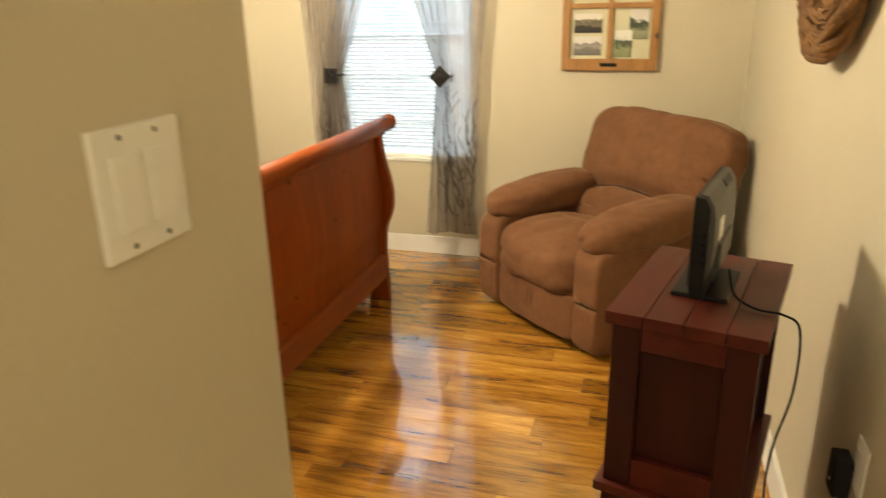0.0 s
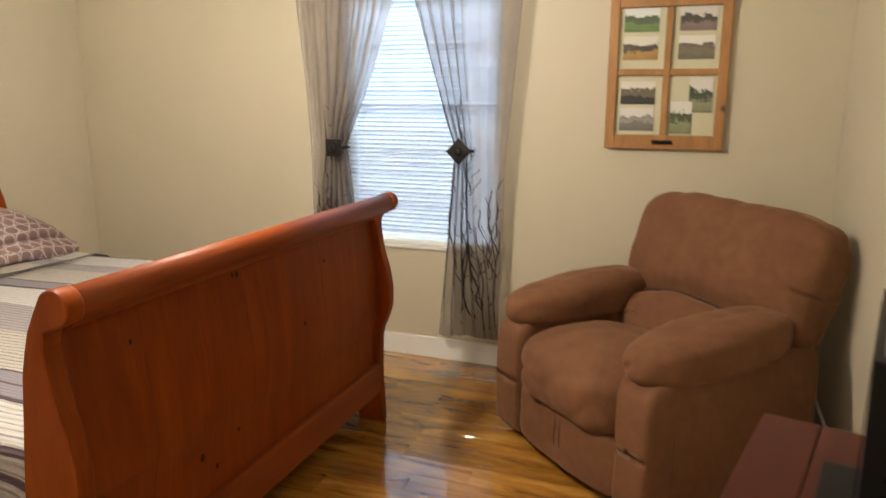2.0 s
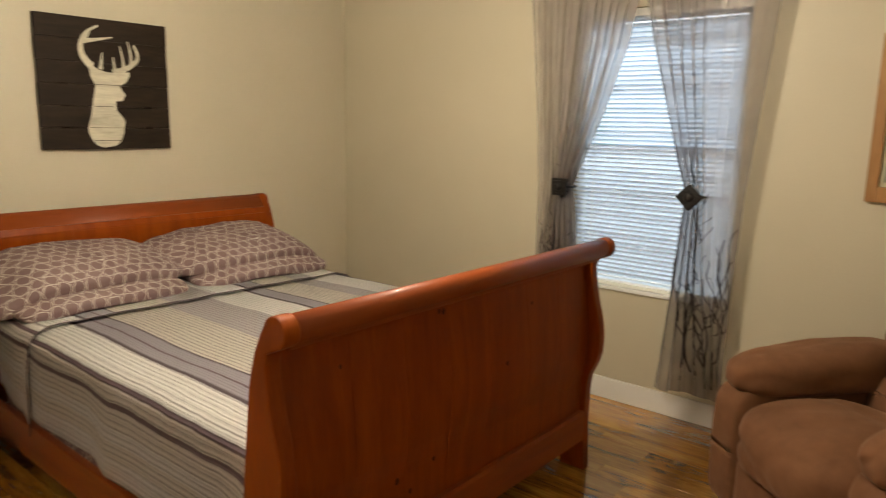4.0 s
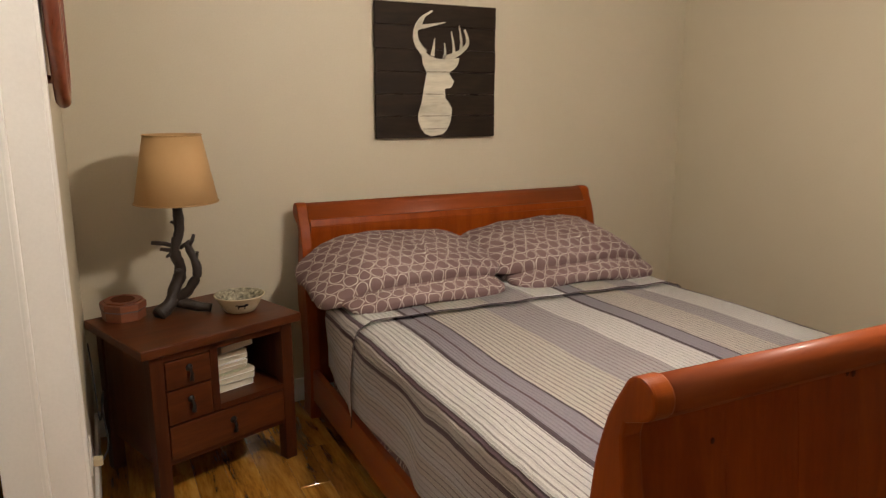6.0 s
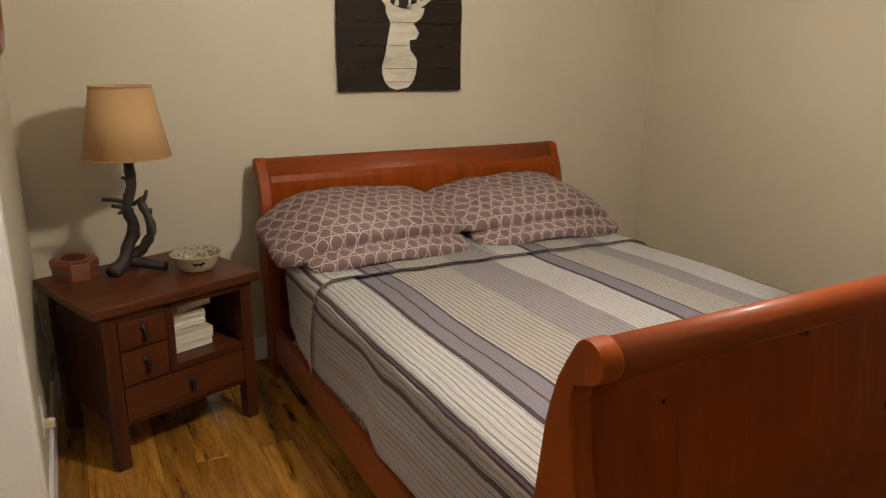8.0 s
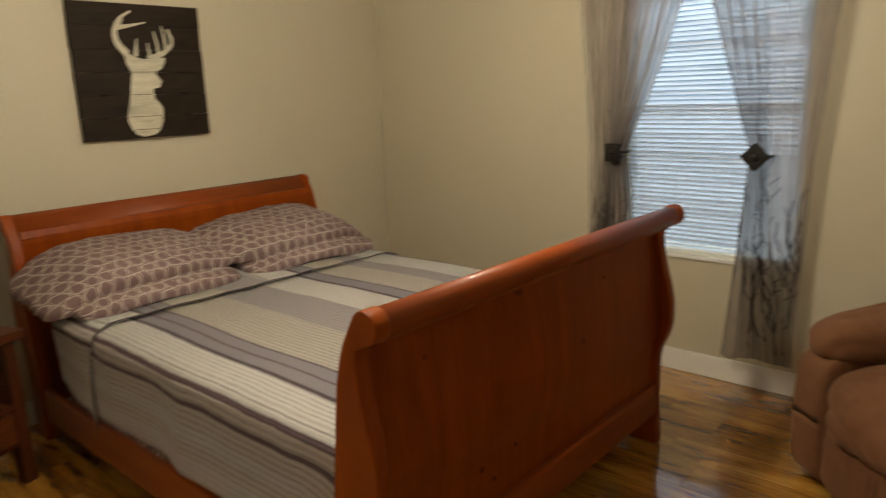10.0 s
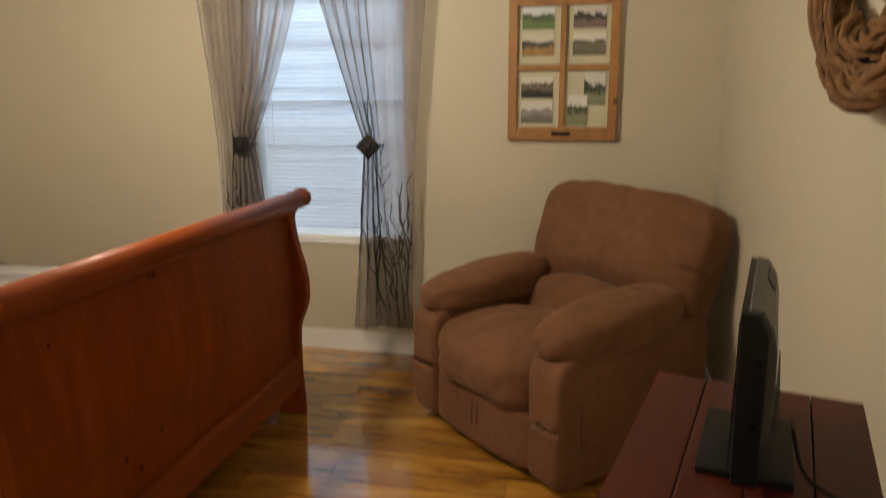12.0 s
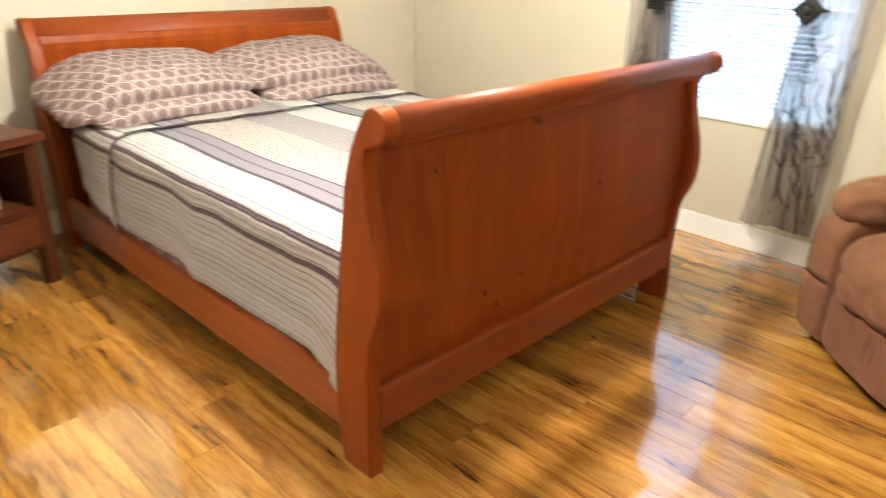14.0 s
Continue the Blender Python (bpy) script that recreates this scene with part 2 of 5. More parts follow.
M_WHITE_PL = mottled("white_plastic", (0.72, 0.71, 0.66), (0.78, 0.77, 0.72), 4, 100, 0.3, 0.04)
M_SHADE = mottled("tan_lamp_linen", (0.42, 0.255, 0.105), (0.50, 0.31, 0.14), 4, 320, 0.8, 0.5, 0.001)
M_BRANCH = mottled("dark_bark_resin", (0.012, 0.008, 0.006), (0.035, 0.022, 0.015), 22, 120, 0.5, 0.8, 0.004)
M_VINE = mottled("dry_grapevine", (0.065, 0.026, 0.007), (0.27, 0.125, 0.036), 14, 120, 0.75, 0.6, 0.003)
M_DARKWOOD = wood("dark_sign_wood", (0.012, 0.008, 0.006), (0.022, 0.014, 0.009), (0.036, 0.022, 0.014), (7, 1, 7), 5.0, 0.6)
M_DARKWOOD.node_tree.nodes["Principled BSDF"].inputs["Specular IOR Level"].default_value = 0.15
M_WHITEWASH = wood("whitewashed_wood", (0.36, 0.33, 0.25), (0.58, 0.54, 0.42), (0.70, 0.66, 0.53), (7, 1.2, 7), 5.0, 0.7, 0, 0)
M_PAPER = mottled("paper_pages", (0.62, 0.57, 0.44), (0.74, 0.69, 0.56), 8, 200, 0.8, 0.2)
M_CERAMIC = mottled("cream_stoneware", (0.55, 0.47, 0.30), (0.64, 0.56, 0.38), 6, 60, 0.25, 0.1)
M_MIRROR, _nt, _p = nodes_of("mirror_glass", 0.01, 1.0)
_p.inputs["Base Color"].default_value = (0.86, 0.88, 0.87, 1)


def microfibre():
    m, nt, p = nodes_of("brown_microfibre", 0.85, 0, 0.2)
    v = coords(nt)
    n1, n2, n3 = noise_of(nt, v, 4, 3, 0.6, 0.6), noise_of(nt, v, 24, 4), noise_of(nt, v, 420, 2)
    f = math_of(nt, "ADD", math_of(nt, "MULTIPLY", n1, 0.55), math_of(nt, "MULTIPLY", n2, 0.45))
    nt.links.new(ramp_of(nt, f, [(0.3, (0.128, 0.054, 0.025)), (0.7, (0.195, 0.089, 0.043))]), p.inputs["Base Color"])
    p.inputs["Sheen Weight"].default_value = 0.22
    p.inputs["Sheen Roughness"].default_value = 0.4
    p.inputs["Sheen Tint"].default_value = (0.75, 0.50, 0.34, 1)
    bump_of(nt, p, math_of(nt, "ADD", math_of(nt, "MULTIPLY", n2, 0.7), math_of(nt, "MULTIPLY", n3, 0.3)), 0.35, 0.004)
    return m


def quilt_cloth():
    """Stripes of uneven width across the quilt, fine dark pinstripes, quilted ribs."""
    m, nt, p = nodes_of("striped_quilt", 0.9, 0, 0.15)
    at = nt.nodes.new("ShaderNodeAttribute")
    at.attribute_name = "across"
    s = at.outputs["Fac"]
    cream, white, grey, lilac = (0.72, 0.67, 0.59), (0.84, 0.82, 0.78), (0.54, 0.50, 0.50), (0.40, 0.365, 0.40)
    pale, tan, plum, dark = (0.74, 0.71, 0.70), (0.71, 0.655, 0.61), (0.21, 0.15, 0.165), (0.15, 0.115, 0.125)
    # colour, width in metres, strength of the pinstripes on it; from the near hem to the far hem
    seq = [(pale, 0.10, 0.3), (tan, 0.05, 0.6), (pale, 0.05, 0.5), (tan, 0.055, 0.6), (plum, 0.022, 0), (tan, 0.045, 0.6), (plum, 0.018, 0),
           (white, 0.150, 0.6), (dark, 0.012, 0), (lilac, 0.055, 0), (plum, 0.010, 0), (lilac, 0.050, 0), (dark, 0.012, 0), (cream, 0.243, 0.75), (grey, 0.210, 0.6), (white, 0.186, 0.4),
           (dark, 0.010, 0), (lilac, 0.085, 0.2), (dark, 0.010, 0), (cream, 0.190, 0.65), (grey, 0.115, 0.6), (white, 0.160, 0.4), (dark, 0.012, 0), (lilac, 0.060, 0), (dark, 0.010, 0), (tan, 0.12, 0.8), (pale, 0.20, 0.3)]
    total, x, stops, pins = sum(w for _, w, _ in seq), 0.0, [], []
    for c, w, k in seq:
        stops.append((x / total, c))
        pins.append((x / total, (k, k, k)))
        x += w
    wob = coords(nt, (1, 1, 1))
    shake = math_of(nt, "MULTIPLY", math_of(nt, "SUBTRACT", noise_of(nt, wob, 7, 2), 0.5), 0.006)
    s2 = math_of(nt, "ADD", s, shake)
    c = ramp_of(nt, s2, stops, True)
    pin = math_of(nt, "SINE", math_of(nt, "MULTIPLY", s2, 2 * math.pi * 112))
    line = math_of(nt, "GREATER_THAN", pin, 0.76)
    broken = ramp_of(nt, noise_of(nt, coords(nt, (12, 40, 40)), 3, 2), [(0.3, (0.55, 0.55, 0.55)), (0.6, (1, 1, 1))])
    line = math_of(nt, "MULTIPLY", math_of(nt, "MULTIPLY", line, ramp_of(nt, s2, pins, True)), broken)
    c = mix_of(nt, line, c, (0.17, 0.13, 0.13))
    weave = noise_of(nt, coords(nt, (1, 1, 1)), 260, 2)
    c = mix_of(nt, 0.35, c, ramp_of(nt, weave, [(0.3, (0.75, 0.75, 0.75)), (0.7, (1.2, 1.2, 1.2))]), "MULTIPLY")
    nt.links.new(c, p.inputs["Base Color"])
    rib = math_of(nt, "ABSOLUTE", math_of(nt, "SINE", math_of(nt, "MULTIPLY", s2, math.pi * 170)))
    pucker = noise_of(nt, coords(nt, (60, 25, 25)), 3, 2)
    bump_of(nt, p, math_of(nt, "ADD", math_of(nt, "MULTIPLY", rib, 0.8), math_of(nt, "MULTIPLY", pucker, 0.9)), 0.6, 0.004)
    return m


def ring_cloth():
    """Mauve brown cotton with a pale net of hexagon rings."""
    m, nt, p = nodes_of("ring_pattern_cotton", 0.9, 0, 0.15)
    v = coords(nt, (1, 1, 1))
    sep = nt.nodes.new("ShaderNodeSeparateXYZ")
    nt.links.new(v.outputs[0], sep.inputs[0])
    com = nt.nodes.new("ShaderNodeCombineXYZ")
    drift = math_of(nt, "MULTIPLY", noise_of(nt, v, 11, 2), 0.8)
    nt.links.new(math_of(nt, "ADD", math_of(nt, "MULTIPLY", sep.outputs["Y"], 17.5), drift), com.inputs[0])
    down = math_of(nt, "SUBTRACT", math_of(nt, "MULTIPLY", sep.outputs["X"], 13), math_of(nt, "MULTIPLY", sep.outputs["Z"], 13))
    nt.links.new(math_of(nt, "ADD", down, drift), com.inputs[1])
    near = []
    for ox, oy in ((0.0, 0.0), (0.5, 0.866)):
        sh = nt.nodes.new("ShaderNodeVectorMath")
        sh.operation = "ADD"
        sh.inputs[1].default_value = (ox, oy, 0)
        nt.links.new(com.outputs[0], sh.inputs[0])
        wr_ = nt.nodes.new("ShaderNodeVectorMath")
        wr_.operation = "WRAP"
        wr_.inputs[1].default_value = (0.5, 0.866, 1)
        wr_.inputs[2].default_value = (-0.5, -0.866, -1)
        nt.links.new(sh.outputs[0], wr_.inputs[0])
        ln = nt.nodes.new("ShaderNodeVectorMath")
        ln.operation = "LENGTH"
        nt.links.new(wr_.outputs[0], ln.inputs[0])
        near.append(ln.outputs["Value"])
    ring = ramp_of(nt, math_of(nt, "MINIMUM", near[0], near[1]), [(0.0, (0, 0, 0)), (0.405, (0, 0, 0)), (0.425, (1, 1, 1)), (0.455, (1, 1, 1)), (0.478, (0, 0, 0))])
    n1 = noise_of(nt, v, 6, 3)
    base = ramp_of(nt, n1, [(0.3, (0.165, 0.105, 0.102)), (0.7, (0.22, 0.148, 0.142))])
    c = mix_of(nt, math_of(nt, "MULTIPLY", ring, 0.85), base, (0.68, 0.61, 0.53))
    nt.links.new(c, p.inputs["Base Color"])
    bump_of(nt, p, math_of(nt, "ADD", noise_of(nt, v, 14, 3), math_of(nt, "MULTIPLY", noise_of(nt, v, 300, 2), 0.3)), 0.4, 0.006)
    return m


def sheer():
    """Thin curtain cloth that lets some light and view through."""
    m, nt, p = nodes_of("sheer_curtain_cloth", 0.9, 0, 0.1)
    v = coords(nt)
    n = noise_of(nt, v, 500, 2)
    nt.links.new(ramp_of(nt, noise_of(nt, v, 8, 3), [(0.3, (0.275, 0.23, 0.20)), (0.7, (0.335, 0.285, 0.25))]), p.inputs["Base Color"])
    bump_of(nt, p, n, 0.2, 0.001)
    out = nt.nodes["Material Output"]
    tl = nt.nodes.new("ShaderNodeBsdfTranslucent")
    tl.inputs["Color"].default_value = (0.42, 0.41, 0.45, 1)
    tr = nt.nodes.new("ShaderNodeBsdfTransparent")
    a = nt.nodes.new("ShaderNodeMixShader")
    a.inputs[0].default_value = 0.22
    nt.links.new(p.outputs[0], a.inputs[1])
    nt.links.new(tl.outputs[0], a.inputs[2])
    b = nt.nodes.new("ShaderNodeMixShader")
    b.inputs[0].default_value = 0.45
    nt.links.new(a.outputs[0], b.inputs[1])
    nt.links.new(tr.outputs[0], b.inputs[2])
    nt.links.new(b.outputs[0], out.inputs["Surface"])
    return m


def slat_plastic():
    m, nt, p = nodes_of("white_blind_slat", 0.45)
    v = coords(nt)
    nt.links.new(ramp_of(nt, noise_of(nt, v, 5, 2), [(0.3, (0.76, 0.78, 0.80)), (0.7, (0.84, 0.85, 0.86))]), p.inputs["Base Color"])
    tl = nt.nodes.new("ShaderNodeBsdfTranslucent")
    tl.inputs["Color"].default_value = (0.80, 0.84, 0.88, 1)
    a = nt.nodes.new("ShaderNodeMixShader")
    a.inputs[0].default_value = 0.5
    nt.links.new(p.outputs[0], a.inputs[1])
    nt.links.new(tl.outputs[0], a.inputs[2])
    nt.links.new(a.outputs[0], nt.nodes["Material Output"].inputs["Surface"])
    return m


def clear_glass():
    m, nt, p = nodes_of("window_glass", 0.0)
    p.inputs["Transmission Weight"].default_value = 1.0
    p.inputs["IOR"].default_value = 1.45
    return m


def glow(name, stops, strength, scale=0.5):
    m, nt, p = nodes_of(name, 1.0)
    v = coords(nt)
    c = ramp_of(nt, noise_of(nt, v, scale, 3), stops)
    e = nt.nodes.new("ShaderNodeEmission")
    e.inputs[1].default_value = strength
    nt.links.new(c, e.inputs[0])
    nt.links.new(e.outputs[0], nt.nodes["Material Output"].inputs["Surface"])
    return m


def photo_print(name, skyc, far, near, seed):
    """A small landscape print: pale sky, hills, foreground."""
    m, nt, p = nodes_of(name, 0.35)
    tc = nt.nodes.new("ShaderNodeTexCoord")
    sep = nt.nodes.new("ShaderNodeSeparateXYZ")
    nt.links.new(tc.outputs["Generated"], sep.inputs[0])
    mp = nt.nodes.new("ShaderNodeMapping")
    mp.inputs["Location"].default_value = (seed, seed * 0.7, 0)
    nt.links.new(tc.outputs["Generated"], mp.inputs["Vector"])
    n = noise_of(nt, mp, 5, 5)
    h = math_of(nt, "ADD", sep.outputs["Z"], math_of(nt, "MULTIPLY", math_of(nt, "SUBTRACT", n, 0.5), 0.7))
    c = ramp_of(nt, h, [(0.0, near), (0.34, tuple(k * 1.3 for k in near)), (0.42, far), (0.62, tuple(k * 0.7 for k in far)), (0.68, skyc), (1.0, skyc)])
    nt.links.new(c, p.inputs["Base Color"])
    return m


M_RECLINER = microfibre()
M_QUILT = quilt_cloth()
M_RING = ring_cloth()
M_SHEER = sheer()
M_SLAT = slat_plastic()
M_GLASS = clear_glass()
M_PRINT = mottled("brown_branch_print", (0.022, 0.014, 0.012), (0.042, 0.028, 0.024), 8, 200, 0.9)
M_PIPING = mottled("dark_piping", (0.05, 0.04, 0.042), (0.20, 0.165, 0.165), 12, 200, 0.9)
M_OUTSIDE = glow("bright_outdoors", [(0.35, (0.36, 0.56, 0.66)), (0.5, (0.50, 0.70, 1.0)), (0.65, (0.62, 0.80, 1.0))], 1.2, 0.35)
M_BULB = glow("warm_lamp_glass", [(0.0, (1.0, 0.80, 0.55)), (1.0, (1.0, 0.84, 0.6))], 3.0)
M_BASKET = wood("red_cedar_box", (0.12, 0.030, 0.013), (0.18, 0.052, 0.022), (0.25, 0.085, 0.036), (8, 1, 8), 6.0, 0.4, 0.1)
M_OVAL = wood("dark_cherry_frame", (0.09, 0.018, 0.008), (0.16, 0.038, 0.015), (0.24, 0.07, 0.028), (8, 8, 1), 6.0, 0.3, 0.3)

M_BARKNOT = mottled("dark_knot", (0.050, 0.012, 0.005), (0.10, 0.024, 0.009), 60, 300, 0.6, 0.1, 0.0005, 0.0, 0.1)
M_SPECKLE = mottled("black_speckled_glaze", (0.012, 0.014, 0.012), (0.50, 0.46, 0.32), 70, 160, 0.25)
M_CREAMCARD = mottled("cream_mat_card", (0.52, 0.50, 0.34), (0.58, 0.56, 0.40), 5, 200, 0.8)
M_RECLINER_D = mottled("brown_microfibre_seam", (0.07, 0.03, 0.016), (0.11, 0.05, 0.026), 20, 200, 0.9)
M_SCREEN = mottled("dark_screen_glass", (0.006, 0.006, 0.007), (0.009, 0.009, 0.010), 3, 40, 0.08, 0.0)

# ---------------------------------------------------------------- room shell
N, S, W, E, H = 3.40, 0.124, 0.0, 4.11, 2.44
HX, HY = 3.205, -2.60          # hall: its west wall and its far end
SJ, XJ = 0.030, 2.905          # the wall between closet and hall stands back to SJ from XJ on
WIN = (1.77, 2.63, 0.598, 2.0)  # window opening: x, x, z, z
CL0, CL1, CLH = 1.18, 2.84, 2.05  # closet opening


def slab(boxes):
    bm = bmesh.new()
    for lo, hi in boxes:
        add_box(bm, lo, hi)
    return bm


structure("wall_north", slab([((-0.12, N, 0), (WIN[0], N + 0.14, H)), ((WIN[1], N, 0), (E + 0.12, N + 0.14, H)),
                              ((WIN[0], N, 0), (WIN[1], N + 0.14, WIN[2])), ((WIN[0], N, WIN[3]), (WIN[1], N + 0.14, H))]), M_WALL, "cream painted wall with a window opening", "wall")
structure("wall_west", slab([((-0.12, S - 0.12, 0), (W, N, H))]), M_WALL, "cream painted wall behind the bed", "wall")
structure("wall_south", slab([((W, S - 0.12, 0), (CL0, S, H)), ((CL1, S - 0.12, 0), (XJ, S, H)), ((XJ, SJ - 0.12, 0), (HX, SJ, H)), ((CL0, S - 0.12, CLH), (CL1, S, H))]), M_WALL, "cream painted wall with a closet opening", "wall")
structure("wall_east", slab([((E, HY, 0), (E + 0.12, N, H))]), M_WALL, "cream painted wall beside the chest", "wall")
structure("wall_hall", slab([((HX - 0.12, HY, 0), (HX, SJ - 0.12, H))]), M_WALL, "cream painted wall with a light switch", "wall")
structure("wall_hall_end", slab([((HX - 0.12, HY - 0.12, 0), (E + 0.12, HY, H))]), M_WALL, "cream painted wall at the hall end", "wall")
structure("wall_closet", slab([((W - 0.12, -0.62, 0), (HX - 0.12, -0.50, H)), ((W - 0.12, -0.50, 0), (W, S - 0.12, H))]), M_WALL, "cream painted wall inside the closet", "wall")
structure("ceiling", slab([((-0.12, HY - 0.12, H), (E + 0.12, N + 0.14, H + 0.1))]), M_CEIL, "white painted ceiling", "ceiling")


def skirting(name, lo, hi):
    return structure(name, box(lo, hi, 0.006, 2), M_TRIM, "white painted baseboard along the wall", "baseboard")


skirting("baseboard", (W + 0.015, N - 0.015, 0), (E - 0.015, N, 0.115))
skirting("baseboard", (W, S + 0.015, 0), (W + 0.015, N, 0.115))
skirting("baseboard", (W, S, 0), (CL0 - 0.062, S + 0.015, 0.115))
skirting("baseboard", (E - 0.015, HY, 0), (E, N, 0.115))
skirting("baseboard", (HX, HY, 0), (HX + 0.015, SJ - 0.003, 0.115))

# closet jamb, casing and mirrored sliding doors
jamb = bmesh.new()
add_box(jamb, (CL0, S - 0.140, 0), (CL0 + 0.015, S + 0.004, CLH), 0.002)
add_box(jamb, (CL1 - 0.015, S - 0.140, 0), (CL1, S + 0.004, CLH), 0.002)
add_box(jamb, (CL0 + 0.015, S - 0.140, CLH - 0.015), (CL1 - 0.015, S + 0.004, CLH), 0.002)
structure("closet_jamb", jamb, M_TRIM, "white painted jamb lining the closet opening", "trim")
casing = bmesh.new()
add_box(casing, (CL0 - 0.060, S, 0), (CL0, S + 0.014, CLH + 0.06), 0.004)
add_box(casing, (CL1, S, 0), (CL1 + 0.060, S + 0.014, CLH + 0.06), 0.004)
add_box(casing, (CL0, S, CLH), (CL1, S + 0.014, CLH + 0.06), 0.004)
structure("closet_casing", casing, M_TRIM, "white painted casing round the closet opening", "trim")


def mirror_door(name, x0, x1, y):
    d = tagged(new(name), "white framed mirrored sliding closet door", "door", "closet doors", "structure")
    d.location = (x0, y, 0)
    w = x1 - x0
    part("mirror", box((0.028, -0.006, 0.04), (w - 0.028, 0.0, CLH - 0.05)), M_MIRROR, d, "large silvered mirror")
    for a, b in ((0, 0.03), (w - 0.03, w)):
        part("stile", box((a, -0.014, 0.012), (b, 0.008, CLH - 0.02), 0.003), M_TRIM, d)
    for a, b in ((0.012, 0.045), (CLH - 0.055, CLH - 0.02)):
        part("rail", box((0.03, -0.014, a), (w - 0.03, 0.008, b), 0.003), M_TRIM, d)
    return d


mirror_door("door_1", CL0 + 0.017, CL0 + 0.93, S - 0.092)
mirror_door("door_2", CL0 + 0.88, CL1 - 0.017, S - 0.120)
structure("closet_track", box((CL0 + 0.016, S - 0.139, 0.0), (CL1 - 0.016, S - 0.07, 0.011), 0.002), M_TRIM, "white metal sliding door track on the floor", "trim")

# ---------------------------------------------------------------- window
window = tagged(new("window_1"), "white framed window behind lowered blinds", "window", "", "structure")
wx0, wx1, wz0, wz1 = WIN
for lo, hi in (((wx0, N + 0.075, wz0), (wx0 + 0.045, N + 0.115, wz1)), ((wx1 - 0.045, N + 0.075, wz0), (wx1, N + 0.115, wz1)),
               ((wx0 + 0.045, N + 0.075, wz0), (wx1 - 0.045, N + 0.115, wz0 + 0.05)), ((wx0 + 0.045, N + 0.075, wz1 - 0.05), (wx1 - 0.045, N + 0.115, wz1))):
    part("window_frame", box(lo, hi, 0.004), M_TRIM, window)
for a, b in ((wz0 + 0.05, wz1 - 0.05),):
    pane = part("pane", box((wx0 + 0.045, N + 0.090, a), (wx1 - 0.045, N + 0.094, b)), M_GLASS, window)
    pane.visible_shadow = False
part("window_sill", box((wx0 - 0.0, N - 0.012, wz0 - 0.004), (wx1, N + 0.074, wz0 + 0.014), 0.004), M_TRIM, window, "thin white sill")

structure("ground", slab([((-60, N + 0.5, -0.6), (60, 90, -0.5))]), mottled("pale_gravel", (0.36, 0.38, 0.40), (0.48, 0.50, 0.52), 2, 30, 0.9), "pale sunlit gravel outside the window", "ground")
structure("backdrop", slab([((-45, 60, -1), (50, 60.2, 40))]), M_OUTSIDE, "bright hazy daylight beyond the window", "backdrop")

blind = thing("window_blind", ((wx0 + wx1) / 2, N + 0.035, wz1), "white mini blind lowered with slats half open", "blind")
bw = (wx1 - wx0) / 2 - 0.0006
part("headrail", box((-bw, -0.02, -0.04), (bw, 0.02, -0.002), 0.003), M_WHITE_PL, blind)
part("bottom_rail", box((-bw, -0.014, wz0 - wz1 + 0.0145), (bw, 0.014, wz0 - wz1 + 0.032), 0.003), M_WHITE_PL, blind)


def slat_mesh():
    bm = bmesh.new()
    prof = [(-0.0135, 0.0), (-0.007, 0.0024), (0.0, 0.0034), (0.007, 0.0024), (0.0135, 0.0)]
    rows = [[bm.verts.new((x, y, z)) for y, z in prof] for x in (-bw, bw)]
    for i in range(4):
        bm.faces.new((rows[0][i], rows[1][i], rows[1][i + 1], rows[0][i + 1]))
    bmesh.ops.solidify(bm, geom=bm.faces[:], thickness=0.0010)
    me = bpy.data.meshes.new("slat")
    bm.to_mesh(me)
    bm.free()
    me.materials.append(M_SLAT)
    return me


slat_me = slat_mesh()
z = -0.055
while z > wz0 - wz1 + 0.045:
    s = new("slat", slat_me)
    s.parent = blind
    s.matrix_local = pose(0, 0, z, -38, 0, 0)
    z -= 0.0228
for x in (-bw * 0.72, bw * 0.72):
    part("ladder_cord", box((x - 0.0015, -0.016, wz0 - wz1 + 0.03), (x + 0.0015, -0.014, -0.03)), M_WHITE_PL, blind)
part("tilt_wand", lathe([(0.004, 0), (0.004, 0.62)], 8, pose(-bw * 0.86, -0.024, -0.68)), M_WHITE_PL, blind)

# ---------------------------------------------------------------- ceiling light (out of view, throws the room's shadows)
cl = thing("ceiling_light", (LAMP[0], LAMP[1], H), "round warm ceiling light with a metal rim", "ceiling light")
part("canopy", lathe([(0.07, 0), (0.07, -0.02), (0.02, -0.03), (0.02, -0.28)], 24), M_IRON, cl)
part("shade", lathe([(0.03, -0.28), (0.13, -0.285), (0.15, -0.27), (0.15, -0.265), (0.03, -0.26)], 24), M_BULB, cl)

# ---------------------------------------------------------------- sleigh bed
BY0, BY1 = 1.022, 2.645
OUTER = [(0.0, 0.352), (0.2, 0.342), (0.34, 0.343), (0.40, 0.347), (0.43, 0.358), (0.47, 0.378), (0.52, 0.391), (0.59, 0.394), (0.66, 0.384), (0.74, 0.362), (0.81, 0.346), (0.87, 0.341), (0.905, 0.349), (0.925, 0.372)]
INNER = [(0.0, 0.240), (0.12, 0.222), (0.25, 0.212), (0.42, 0.222), (0.56, 0.240), (0.68, 0.256), (0.80, 0.272), (0.88, 0.292), (0.94, 0.322), (0.975, 0.345)]
ROLL = (0.378, 0.957, 0.036)


def curve_at(table, z):
    for (z0, x0), (z1, x1) in zip(table, table[1:]):
        if z <= z1:
            t = max(0.0, (z - z0) / (z1 - z0))
            t = t * t * (3 - 2 * t) * 0.4 + t * 0.6
            return x0 + (x1 - x0) * t
    return table[-1][1]


